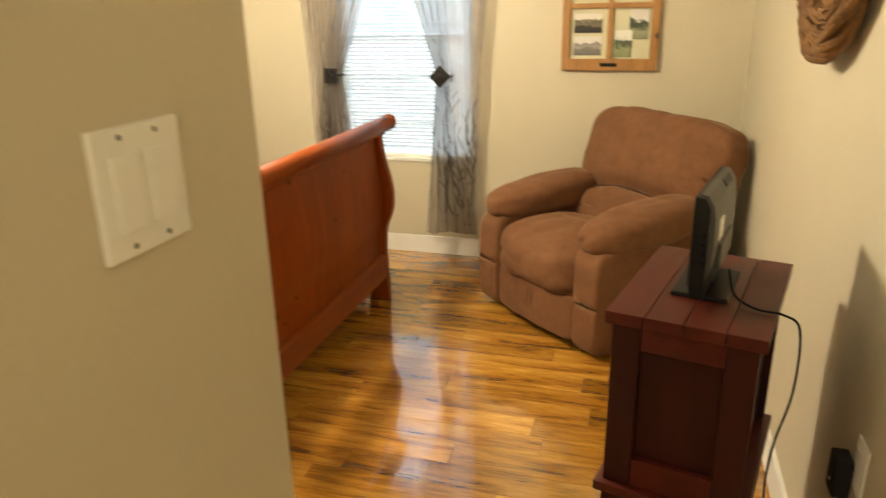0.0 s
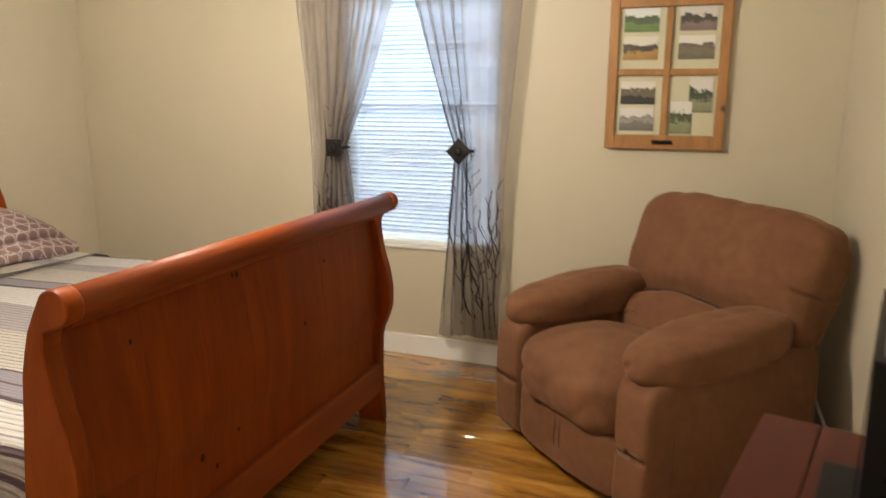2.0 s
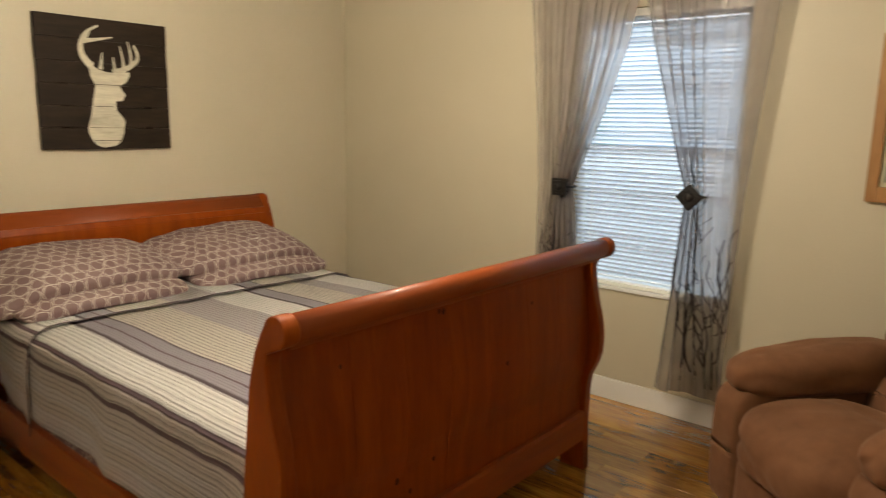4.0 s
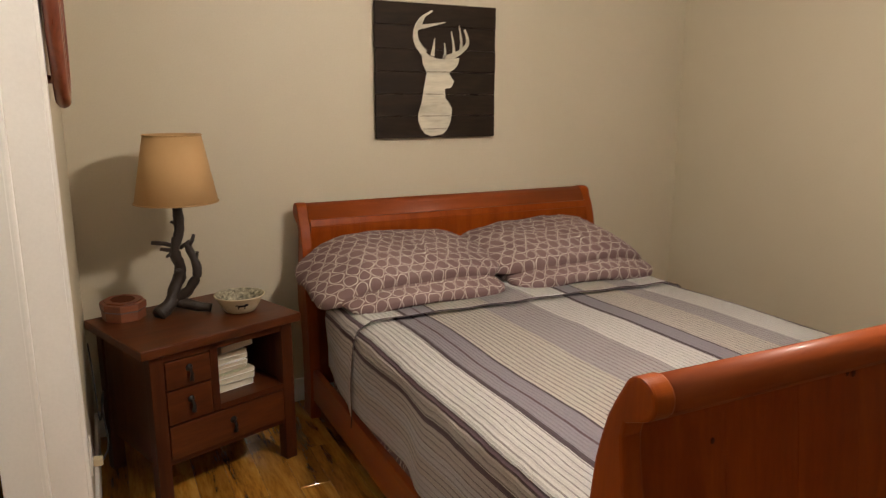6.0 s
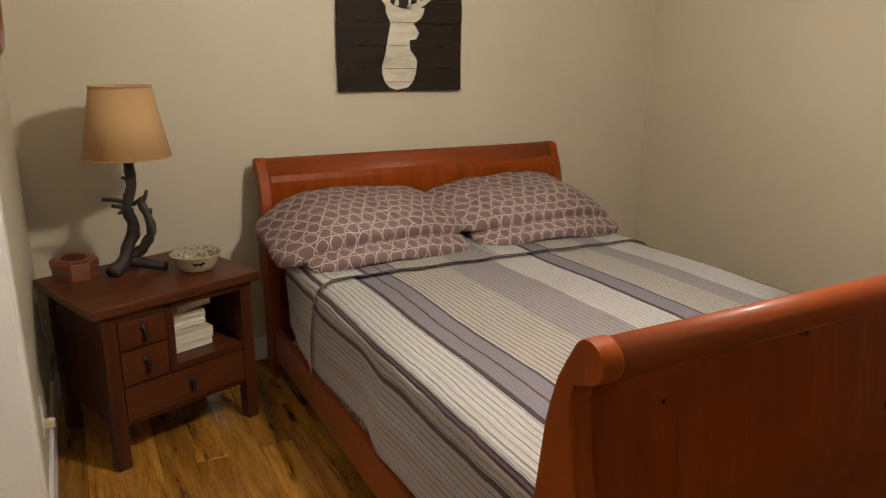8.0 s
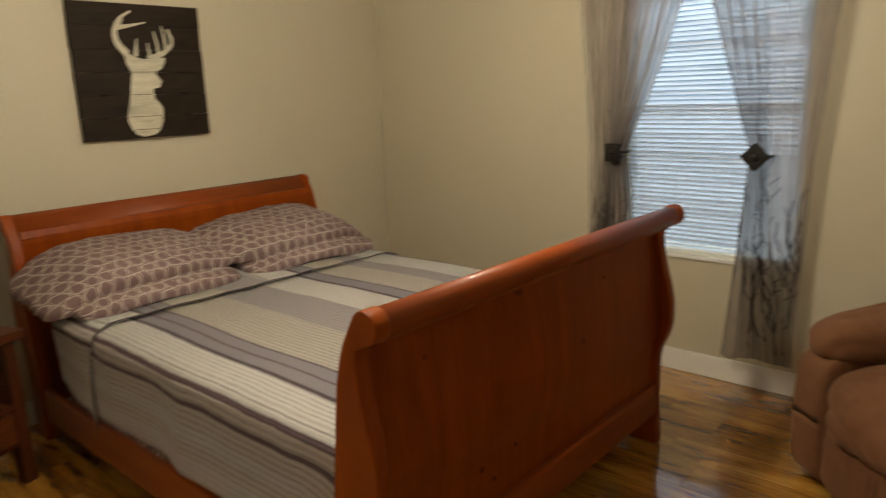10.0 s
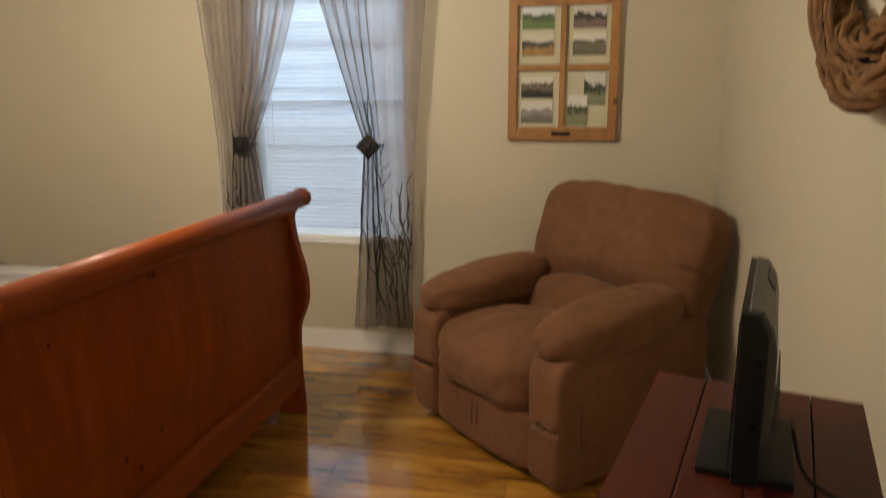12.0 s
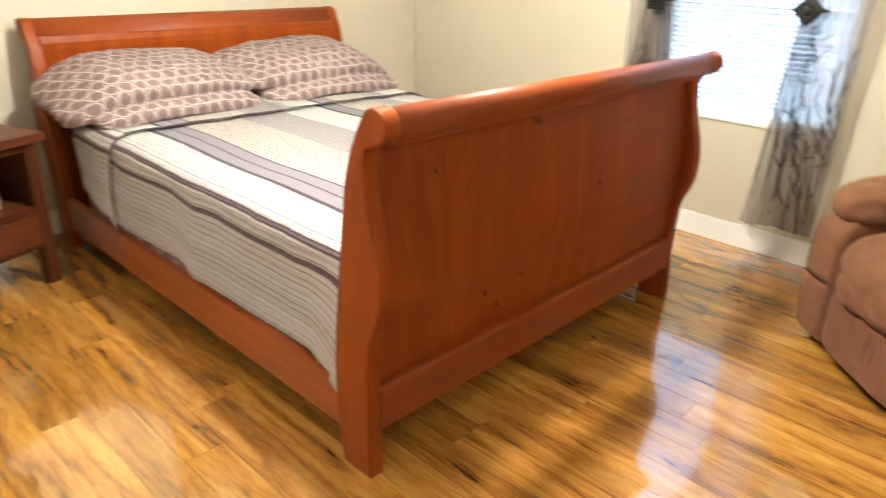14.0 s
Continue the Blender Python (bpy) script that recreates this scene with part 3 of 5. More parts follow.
def end_outline(x_of):
    """The side view of a bed end: out along the leg and scroll, back along the inside."""
    zs = [0, 0.1, 0.2, 0.3, 0.38, 0.415, 0.43, 0.45, 0.48, 0.52, 0.56, 0.6, 0.64, 0.68, 0.73, 0.78, 0.83, 0.87, 0.90]
    pts = [(x_of(curve_at(OUTER, z)), z) for z in zs]
    cx, cz, r = ROLL
    for a in range(-60, 151, 7):
        pts.append((x_of(cx + (r + 0.004) * math.cos(radians(a))), cz + (r + 0.004) * math.sin(radians(a))))
    pts += [(x_of(curve_at(INNER, z)), z) for z in (0.94, 0.90, 0.85, 0.8, 0.74, 0.68, 0.6, 0.5, 0.4, 0.3, 0.2, 0.1, 0)]
    return pts


def bed_panel(x_of, y0, y1, z0, z1, depth):
    zs = np.linspace(z0, z1, 26)
    face = [0.322 + 0.45 * (curve_at(OUTER, z) - 0.345) - 0.012 * max(0.0, (z - 0.8) / 0.12) for z in zs]
    front = [(x_of(f), z) for f, z in zip(face, zs)]
    back = [(x_of(f - depth), z) for f, z in zip(face, zs)]
    return plate(front + back[::-1], y0, y1, "y")


def board(bed, name, x_of, label):
    """One scrolled end with its two posts, panel planks, rails and top roll, all parts of the bed."""
    grp = part(name, plate(end_outline(x_of), BY0, BY0 + 0.048, "y", 0.006, 2), M_PINE, bed, label)
    part("post", plate(end_outline(x_of), BY1 - 0.048, BY1, "y", 0.006, 2), M_PINE, grp)
    n = 7
    edges = [BY0 + 0.048 + (BY1 - BY0 - 0.096) * (i + (0.0 if i in (0, n) else random.uniform(-0.12, 0.12))) / n for i in range(n + 1)]
    for a, b in zip(edges, edges[1:]):
        part("plank", bed_panel(x_of, a + 0.0004, b - 0.0004, 0.262, 0.925, 0.022), M_PINE, grp)
    part("lower_rail", plate([(x_of(0.345), 0.135), (x_of(0.345), 0.250), (x_of(0.338), 0.262), (x_of(0.305), 0.262), (x_of(0.305), 0.135)], BY0 + 0.048, BY1 - 0.048, "y", 0.0), M_PINE_L, grp)
    cx, cz, r = ROLL
    ring = [(x_of(cx) + r * math.cos(2 * math.pi * i / 48), cz + r * math.sin(2 * math.pi * i / 48)) for i in range(48)]
    part("top_roll", plate(ring, BY0 + 0.048, BY1 - 0.048, "y"), M_PINE_L, grp, "glossy rounded top rail", True)
    lip = [(x_of(cx - 0.02), cz - 0.058), (x_of(cx - 0.02), cz - 0.03), (x_of(cx + 0.002), cz - 0.034), (x_of(cx - 0.006), cz - 0.052)]
    part("moulding", plate(lip, BY0 + 0.048, BY1 - 0.048, "y"), M_PINE_L, grp)
    for y0, y1 in ((BY1, BY1 + 0.012),):
        disc = [(x_of(cx) + 0.032 * math.cos(2 * math.pi * i / 40), cz + 0.032 * math.sin(2 * math.pi * i / 40)) for i in range(40)]
        part("scroll_cap", plate(disc, y0, y1, "y", 0.003), M_PINE_L, grp)
    return grp


def head_crest(bed):
    front = [(0.178, 0.850), (0.174, 0.880), (0.163, 0.915), (0.146, 0.950), (0.122, 0.980), (0.097, 0.994)]
    back = [(x - 0.022, zz - 0.006) for x, zz in front]
    pts = [(p.x, p.z) for p in spline([(x, 0, zz) for x, zz in front], 5)] + [(p.x, p.z) for p in spline([(x, 0, zz) for x, zz in back[::-1]], 5)]
    part("crest", plate(pts, BY0 + 0.048, BY1 - 0.048, "y"), M_PINE_L, bed, "curled headboard crest", True)
    part("crest_bead", tube([(0.178, BY0 + 0.05, 0.893), (0.178, YC0, 0.893), (0.178, BY1 - 0.05, 0.893)], 0.006, 10), M_PINE_L, bed, "", True)


YC0 = (BY0 + BY1) / 2
bed = thing("sleigh_bed", (0, 0, 0), "orange-brown stained pine sleigh bed made up with a striped quilt", "bed")
board(bed, "footboard", lambda x: x + 2.0, "scrolled pine footboard with dark knots")
board(bed, "headboard", lambda x: 0.475 - x, "scrolled pine headboard")
head_crest(bed)
for y0, y1 in ((BY0 + 0.012, BY0 + 0.040), (BY1 - 0.040, BY1 - 0.012)):
    part("side_rail", box((0.20, y0, 0.095), (2.262, y1, 0.245), 0.006), M_PINE_X, bed)
for x in (0.7, 1.2, 1.7):
    part("slat", box((x, BY0 + 0.04, 0.12), (x + 0.09, BY1 - 0.04, 0.14), 0.002), M_PINE_L, bed)
# knots stand a hair proud of the footboard's planks
for y, zz, r in ((1.70, 0.862, 0.010), (1.655, 0.400, 0.009), (1.49, 0.385, 0.010), (2.02, 0.62, 0.008), (1.55, 0.33, 0.008), (2.19, 0.80, 0.006), (1.68, 0.866, 0.007), (1.27, 0.80, 0.006)):
    x = 2.3218 + 0.45 * (curve_at(OUTER, zz) - 0.345) - 0.012 * max(0.0, (zz - 0.8) / 0.12)
    bm = lathe([(r, 0), (r * 0.9, 0.0012), (r * 0.3, 0.0018)], 14, Matrix.Translation((x, y, zz)) @ Matrix.Rotation(radians(90), 4, "Y") @ Matrix.Diagonal((1.25, 0.85, 1, 1)))
    part("knot", bm, M_BARKNOT, bed.children[0], "dark wood knot")

foundation = thing("box_spring", (0, 0, 0), "box spring in mauve ring-pattern cotton cover", "box spring")
part("cover", soft((1.96, 1.545, 0.24), (1.23, (BY0 + BY1) / 2, 0.262), 9, 14, 0.006), M_RING, foundation, "", True)
mattress = thing("mattress", (0, 0, 0.37), "thick mattress under the quilt", "mattress")
part("ticking", soft((1.97, 1.55, 0.23), (1.23, (BY0 + BY1) / 2, 0.115), 8, 14, 0.004), M_RING, mattress, "", True)

# quilt: a sheet over the mattress that hangs down both long sides
TOPZ, HALF, DROP = 0.622, 0.785, 0.300
YC = (BY0 + BY1) / 2


def quilt_point(u, s, lift=0.0, x0=0.50, x1=2.235):
    """u runs from head to foot, s across from hem to hem."""
    x = x0 + (x1 - x0) * u
    span = 2 * (HALF + DROP)
    a = (s - 0.5) * span
    side = -1 if a < 0 else 1
    d = abs(a)
    r = 0.055
    wav = noise.noise(Vector((x * 2.6, a * 1.6, 1.3)))
    if d < HALF - r:
        y, zz = d, TOPZ + 0.010 * wav + 0.012 * math.cos(d * 1.9)
    elif d < HALF - r + r * math.pi / 2:
        t = (d - HALF + r) / r
        y, zz = HALF - r + r * math.sin(t), TOPZ - r + r * math.cos(t) + 0.008 * wav
    else:
        h = d - (HALF - r + r * math.pi / 2)
        y = HALF + 0.012 * math.sin(x * 9 + 2 * wav) * min(1, h / 0.15) + 0.010 * wav + 0.06 * h * 0.35
        zz = TOPZ - r - h + 0.006 * math.sin(x * 16 + 4 * wav)
    n = 1.0 if d < HALF - r else 0.0
    if d > HALF:
        zz -= 0.05 * u * min(1, (d - HALF) / DROP)
    p = Vector((x, YC + side * (y + lift * (1 - n)), zz + lift * n + lift * 0.3 * (1 - n)))
    if u > 0.9 and d > HALF:
        p.z -= 0.05 * (u - 0.9) / 0.1 * min(1, (d - HALF) / DROP)
    return p


def quilt_sheet(fn, nu, nv, thick):
    bm = bmesh.new()
    lay = bm.verts.layers.float.new("across")
    g = []
    for i in range(nu + 1):
        row = []
        for j in range(nv + 1):
            v = bm.verts.new(fn(i / nu, j / nv))
            v[lay] = 0.5 + (j / nv - 0.5) * (HALF + DROP) / (HALF + 0.335)
            row.append(v)
        g.append(row)
    for i in range(nu):
        for j in range(nv):
            bm.faces.new((g[i][j], g[i + 1][j], g[i + 1][j + 1], g[i][j + 1]))
    bmesh.ops.solidify(bm, geom=bm.faces[:], thickness=thick)
    return bm


quilt = thing("quilt", (0, 0, 0), "grey and cream striped quilt spread over the bed", "quilt")
part("spread", quilt_sheet(lambda u, s: quilt_point(u, s), 80, 130, -0.010), M_QUILT, quilt, "", True)
def fold_end(s):
    return 0.865 + 0.006 * math.sin(s * 60) + 0.03 * (s - 0.5)
part("folded_band", quilt_sheet(lambda u, s: quilt_point(u, (s * 0.985 + 0.0185) if s < 0.5 else s * 0.995 + 0.0135 - 0.009, 0.014, 0.485, fold_end(s)), 22, 130, -0.010), M_QUILT, quilt, "turned-back band at the pillow end", True)
part("piping", tube([quilt_point(1.0, 0.0075 + 0.987 * i / 120, 0.016, 0.485, fold_end(i / 120)) for i in range(121)], 0.0025, 6), M_PIPING, quilt, "dark stitched edge", True)


# pillows, two stacks of two
def pillow(loc, size, rot, label, seed, droop=0.0, out=-1):
    p = thing("pillow", loc, label, "pillow", "pillows at the headboard", rot[2])

    def warp(q, v):
        edge = max(abs(q.x), abs(q.y))
        v.z *= 1.0 - 0.55 * max(0.0, edge - 0.55) ** 1.1
        corner = (abs(q.x) * abs(q.y)) ** 2
        pinch = 1.0 + 0.16 * corner
        v.z -= 0.05 * corner + 0.035 * max(0.0, abs(q.y) - 0.7)
        v.z -= droop * max(0.0, out * q.y - 0.45) ** 1.4
        v.z *= 1.0 - 0.10 * max(0.0, 0.3 - abs(noise.noise(Vector((q.x * 2.5, q.y * 3.5, seed * 3))))) / 0.3
        return Vector((v.x * pinch, v.y * pinch, v.z + 0.012 * noise.noise(Vector((v.x * 6 + seed, v.y * 6, seed)))))
    m = Euler((radians(rot[0]), radians(rot[1]), 0)).to_matrix().to_4x4()
    part("case", soft(size, (0, 0, 0), 3.4, 16, 0.006, m, warp, seed, 7), M_RING, p, "", True)
    return p


pillow((0.520, 1.43, 0.676), (0.46, 0.74, 0.110), (0, 2, 2), "mauve ring-pattern pillow lying under another", 1.0)
pillow((0.520, 2.25, 0.676), (0.46, 0.78, 0.110), (0, 2, -2), "mauve ring-pattern pillow lying under another", 2.0)
pillow((0.400, 1.405, 0.775), (0.53, 0.84, 0.138), (-1, 9, 2), "plump mauve ring-pattern pillow drooping over another", 3.0, 0.26, -1)
pillow((0.400, 2.225, 0.778), (0.53, 0.86, 0.138), (2, 9, -2), "plump mauve ring-pattern pillow drooping over another", 4.0, 0.20, 1)

# ---------------------------------------------------------------- nightstand and what stands on it
NX0, NX1, NY0, NY1, NZ = 0.297, 0.772, 0.169, 0.749, 0.622
NTURN = 20.0
ns = thing("nightstand", (NX0, NY0, 0), "brown stained pine nightstand with drawers and an open cubby", "nightstand", "", NTURN)
nw, nd = NY1 - NY0, NX1 - NX0
part("top", box((-0.015, -0.035, NZ - 0.035), (nd + 0.025, nw + 0.03, NZ), 0.007, 3), M_NIGHT, ns, "thick worn top")
for x in (0.0, nd - 0.05):
    for y in (0.0, nw - 0.05):
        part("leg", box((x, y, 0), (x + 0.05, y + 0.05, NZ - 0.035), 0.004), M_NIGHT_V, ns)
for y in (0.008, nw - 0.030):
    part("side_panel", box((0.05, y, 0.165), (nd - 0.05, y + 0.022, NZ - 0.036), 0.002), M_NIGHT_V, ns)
part("back_panel", box((0.01, 0.05, 0.165), (0.03, nw - 0.05, NZ - 0.036), 0.002), M_NIGHT, ns)
part("bottom_panel", box((0.03, 0.031, 0.158), (nd - 0.012, nw - 0.031, 0.176), 0.002), M_NIGHT, ns)
part("shelf", box((0.03, 0.257, 0.312), (nd - 0.004, nw - 0.031, 0.334), 0.002), M_NIGHT, ns)
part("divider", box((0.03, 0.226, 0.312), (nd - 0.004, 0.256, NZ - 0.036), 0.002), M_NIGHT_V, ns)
part("apron", box((nd - 0.03, 0.05, NZ - 0.066), (nd - 0.004, nw - 0.05, NZ - 0.036), 0.002), M_NIGHT, ns)


def drawer(y0, y1, z0, z1, pulls):
    d = part("drawer", box((nd - 0.30, y0, z0), (nd - 0.004 + 0.006, y1, z1), 0.005), M_NIGHT, ns)
    for y in pulls:
        zc = (z0 + z1) / 2
        part("pull_plate", lathe([(0.014, 0), (0.012, 0.004), (0.004, 0.010)], 12, Matrix.Translation((nd + 0.002, y, zc + 0.015)) @ Matrix.Rotation(radians(90), 4, "Y")), M_IRON, d, "dark iron plate")
        part("drop_pull", tube([(nd + 0.012, y, zc + 0.016), (nd + 0.018, y + 0.003, zc - 0.006), (nd + 0.016, y, zc - 0.030)], lambda t: 0.004 + 0.005 * t, 8), M_IRON, d, "dark iron drop handle")
    return d


drawer(0.053, 0.222, 0.448, 0.552, (0.140,))
drawer(0.053, 0.222, 0.316, 0.442, (0.140,))
drawer(0.053, nw - 0.053, 0.180, 0.308, (0.300,))

zb = 0.3345
for w, h, off, turn in ((0.165, 0.030, 0.0, 0), (0.168, 0.024, 0.004, -2), (0.160, 0.018, 0.010, 1), (0.140, 0.022, -0.004, 3), (0.138, 0.016, 0.006, -1), (0.142, 0.024, 0.0, 2), (0.136, 0.020, 0.008, -3), (0.150, 0.026, 0.012, 9)):
    at = pose(NX0, NY0, 0, 0, 0, NTURN) @ Vector((nd - 0.235 + off, 0.285 + off * 0.6, zb))
    bk = thing("book", tuple(at), "small pale book in a stack in the cubby", "book", "stack of books", NTURN + turn)
    part("page_block", box((0.003, 0.002, 0.0022), (0.137, w - 0.003, h - 0.0022)), M_PAPER, bk)
    for a, b in ((0, 0.0022), (h - 0.0022, h)):
        part("cover", box((0, 0, a), (0.140, w, b), 0.0006, 1), random.choice((M_WHITE_PL, M_WHITE_PL, M_CREAMCARD)), bk)
    part("spine", box((0, w - 0.003, 0.0022), (0.140, w, h - 0.0022)), M_WHITE_PL, bk)
    zb += h + 0.0008

lamp = thing("table_lamp", (0.345, 0.498, NZ), "table lamp with dark branch base and tan drum shade", "lamp")
trunk = spline([(0.055, -0.105, 0.014), (0.02, -0.06, 0.042), (0.0, -0.03, 0.10), (-0.006, -0.004, 0.17), (0.004, -0.022, 0.25), (0, 0, 0.33), (0, 0, 0.42)], 6)
part("trunk", tube(trunk, lambda t: 0.027 - 0.009 * t, 10, None, 0.35), M_BRANCH, lamp, "", True)
part("branch", tube(spline([(0.0, -0.03, 0.05), (0.012, 0.025, 0.10), (0.02, 0.055, 0.16), (0.014, 0.045, 0.22), (0.008, 0.022, 0.28)], 5), lambda t: 0.021 - 0.007 * t, 9, None, 0.35), M_BRANCH, lamp, "", True)
part("root", tube(spline([(0.0, -0.03, 0.045), (0.03, 0.035, 0.030), (0.05, 0.095, 0.017)], 5), lambda t: 0.022 - 0.005 * t, 9, None, 0.3), M_BRANCH, lamp, "", True)
part("root", tube(spline([(0.0, -0.03, 0.05), (-0.05, -0.03, 0.028), (-0.10, 0.0, 0.014)], 5), lambda t: 0.017 - 0.004 * t, 9, None, 0.3), M_BRANCH, lamp, "", True)
for a, b, r in (((0, -0.004, 0.24), (0.01, -0.075, 0.265), 0.010), ((0, -0.03, 0.25), (0.015, -0.055, 0.232), 0.007), ((0, 0.0, 0.28), (0.012, -0.030, 0.305), 0.008), ((0, 0.0, 0.26), (0.01, 0.035, 0.29), 0.008),
                ((0.014, 0.045, 0.21), (0.02, 0.062, 0.245), 0.008), ((0.0, 0.0, 0.17), (0.02, -0.03, 0.175), 0.009), ((0.0, -0.02, 0.27), (0.02, -0.105, 0.295), 0.011), ((0.012, 0.03, 0.26), (0.015, 0.052, 0.315), 0.009), ((0.0, 0.0, 0.34), (0.01, -0.03, 0.37), 0.008)):
    part("twig", tube([a, tuple((p + q) / 2 + 0.004 for p, q in zip(a, b)), b], lambda t, r=r: r * (1 - 0.25 * t), 8, None, 0.3), M_BRANCH, lamp, "", True)
part("socket", lathe([(0.013, 0.40), (0.016, 0.42), (0.016, 0.48), (0.012, 0.49)], 12), M_IRON, lamp)
sh = lathe([(0.155, 0.444), (0.106, 0.702)], 48)
bmesh.ops.delete(sh, geom=[f for f in sh.faces if len(f.verts) > 4], context="FACES")
bmesh.ops.solidify(sh, geom=sh.faces[:], thickness=0.002)
shade = part("shade", sh, M_SHADE, lamp, "tan linen drum shade", True)
for r, z0 in ((0.156, 0.4445), (0.107, 0.7015)):
    part("shade_rim", tube([(r * math.cos(a), r * math.sin(a), z0) for a in np.linspace(0, 2 * math.pi, 49)], 0.0028, 6), M_SHADE, shade, "", True)
for a in (0, 120, 240):
    part("spider_arm", tube([(0, 0, 0.465), (0.06 * math.cos(radians(a)), 0.06 * math.sin(radians(a)), 0.62), (0.107 * math.cos(radians(a)), 0.107 * math.sin(radians(a)), 0.701)], 0.0018, 6), M_IRON, lamp)

trinket = thing("wooden_box", (0.315, 0.275, NZ), "small red cedar lidded box on the nightstand", "box", "", 12)
octo = lambda r: [(1.32 * r * math.cos(radians(22.5 + 45 * i)) * 1.0, 1.32 * r * math.sin(radians(22.5 + 45 * i)) * 0.86) for i in range(8)]
part("body", plate(octo(0.070), 0.0, 0.036, "z", 0.003), M_BASKET, trinket)
part("band", plate(octo(0.073), 0.036, 0.040, "z"), M_PIPING, trinket)
part("lid", plate(octo(0.074), 0.040, 0.066, "z", 0.004), M_BASKET, trinket)
part("lid_rim", plate(octo(0.062), 0.066, 0.072, "z", 0.002), M_BASKET, trinket)
part("inlay", plate(octo(0.040), 0.072, 0.0735, "z"), M_BARKNOT, trinket, "dark recessed lid centre")

bowl = thing("bowl", (0.425, 0.700, NZ), "cream stoneware bowl with dark speckled inside", "bowl")
prof = [(0.052, 0.0), (0.060, 0.004), (0.076, 0.030), (0.088, 0.056), (0.098, 0.065), (0.100, 0.069), (0.094, 0.069), (0.083, 0.056), (0.068, 0.028), (0.045, 0.010)]
part("vessel", lathe(prof, 40), M_CERAMIC, bowl, "", True)
glaze = lathe([(0.0950, 0.0700), (0.0815, 0.0575), (0.0665, 0.0305), (0.043, 0.0125)], 40)
bmesh.ops.delete(glaze, geom=[f for f in glaze.faces if len(f.verts) > 4 and f.calc_center_median().z > 0.05], context="FACES")
part("glaze", glaze, M_SPECKLE, bowl, "black speckled glaze", True)
# a small dark four-legged animal painted on the side
fig = bmesh.new()
for lo, hi in (((-0.018, 0.006), (0.014, 0.015)), ((-0.016, -0.004), (-0.012, 0.007)), ((0.007, -0.004), (0.011, 0.007)), ((0.010, 0.010), (0.022, 0.020)), ((-0.026, 0.012), (-0.016, 0.018))):
    add_box(fig, (-0.0006, lo[0], lo[1]), (0.0006, hi[0], hi[1]))
part("painted_figure", fig, M_BLACK, bowl, "dark painted animal").matrix_local = pose(0.0785, -0.005, 0.030, 0, 24, -4)

# ---------------------------------------------------------------- wall sign with a stag outline
sign = thing("wall_sign", (0.003, 1.775, 1.59), "dark wooden plank sign with a whitewashed stag head outline", "sign")
bz = [-0.318, -0.212, -0.108, -0.002, 0.104, 0.212, 0.318]
for a, b in zip(bz, bz[1:]):
    o = random.uniform(-0.003, 0.003)
    part("plank", box((0.012, -0.325 + o, a + 0.0006), (0.030, 0.325 + o, b - 0.0006), 0.0015, 1), M_DARKWOOD, sign)
for y in (-0.22, 0.20):
    part("batten", box((0.0, y, -0.29), (0.0118, y + 0.04, 0.29)), M_DARKWOOD, sign)
# head and neck, (y, z); then antler beams and tines as tapered strips
HEAD = [(-0.086, 0.106), (-0.045, 0.075), (0.0, 0.062), (0.05, 0.062), (0.117, 0.069), (0.113, 0.045), (0.098, 0.020), (0.060, -0.005), (0.072, -0.022), (0.089, -0.046), (0.072, -0.076), (0.038, -0.080),
        (0.040, -0.125), (0.066, -0.155), (0.079, -0.178), (0.070, -0.240), (0.050, -0.282), (0.025, -0.302), (-0.034, -0.312), (-0.070, -0.298), (-0.091, -0.275), (-0.107, -0.235), (-0.107, -0.203),
        (-0.088, -0.147), (-0.075, -0.074), (-0.060, -0.005), (-0.083, 0.040)]
part("stag_outline", plate(HEAD, 0.0305, 0.0325, "x"), M_WHITEWASH, sign, "whitewashed stag head shape")


def tine(points, w0, w1):
    pts = spline([(0, y, zz) for y, zz in points], 6)
    n = len(pts)
    ls, rs = [], []
    for i, p in enumerate(pts):
        d = (pts[min(i + 1, n - 1)] - pts[max(i - 1, 0)]).normalized()
        w = (w0 + (w1 - w0) * i / (n - 1)) / 2
        ls.append((p.y - d.z * w, p.z + d.y * w))
        rs.append((p.y + d.z * w, p.z - d.y * w))
    return plate(ls + rs[::-1], 0.0306, 0.0329, "x")


for pts, w0, w1 in (([(-0.072, 0.085), (-0.112, 0.135), (-0.118, 0.19), (-0.09, 0.245), (-0.030, 0.284)], 0.036, 0.008), ([(-0.112, 0.205), (-0.05, 0.215), (0.039, 0.234)], 0.026, 0.005), ([(-0.098, 0.215), (-0.08, 0.24), (-0.072, 0.256)], 0.016, 0.004),
                    ([(-0.030, 0.075), (-0.024, 0.11), (-0.017, 0.157)], 0.022, 0.004), ([(0.03, 0.062), (0.10, 0.085), (0.155, 0.125), (0.163, 0.16), (0.146, 0.205)], 0.030, 0.010), ([(0.036, 0.055), (0.040, 0.09), (0.036, 0.138)], 0.018, 0.004),
                    ([(0.088, 0.085), (0.085, 0.13), (0.073, 0.194)], 0.018, 0.004), ([(0.128, 0.105), (0.127, 0.16), (0.115, 0.222)], 0.018, 0.004)):
    part("antler", tine(pts, w0, w1), M_WHITEWASH, sign)
for zz, y0, y1 in ((0.0, -0.06, 0.085), (-0.107, -0.07, 0.03), (-0.212, -0.098, 0.068), (-0.275, -0.08, 0.05)):
    part("crack", box((0.0326, y0, zz - 0.0012), (0.0331, y1, zz + 0.0012)), M_DARKWOOD, sign)

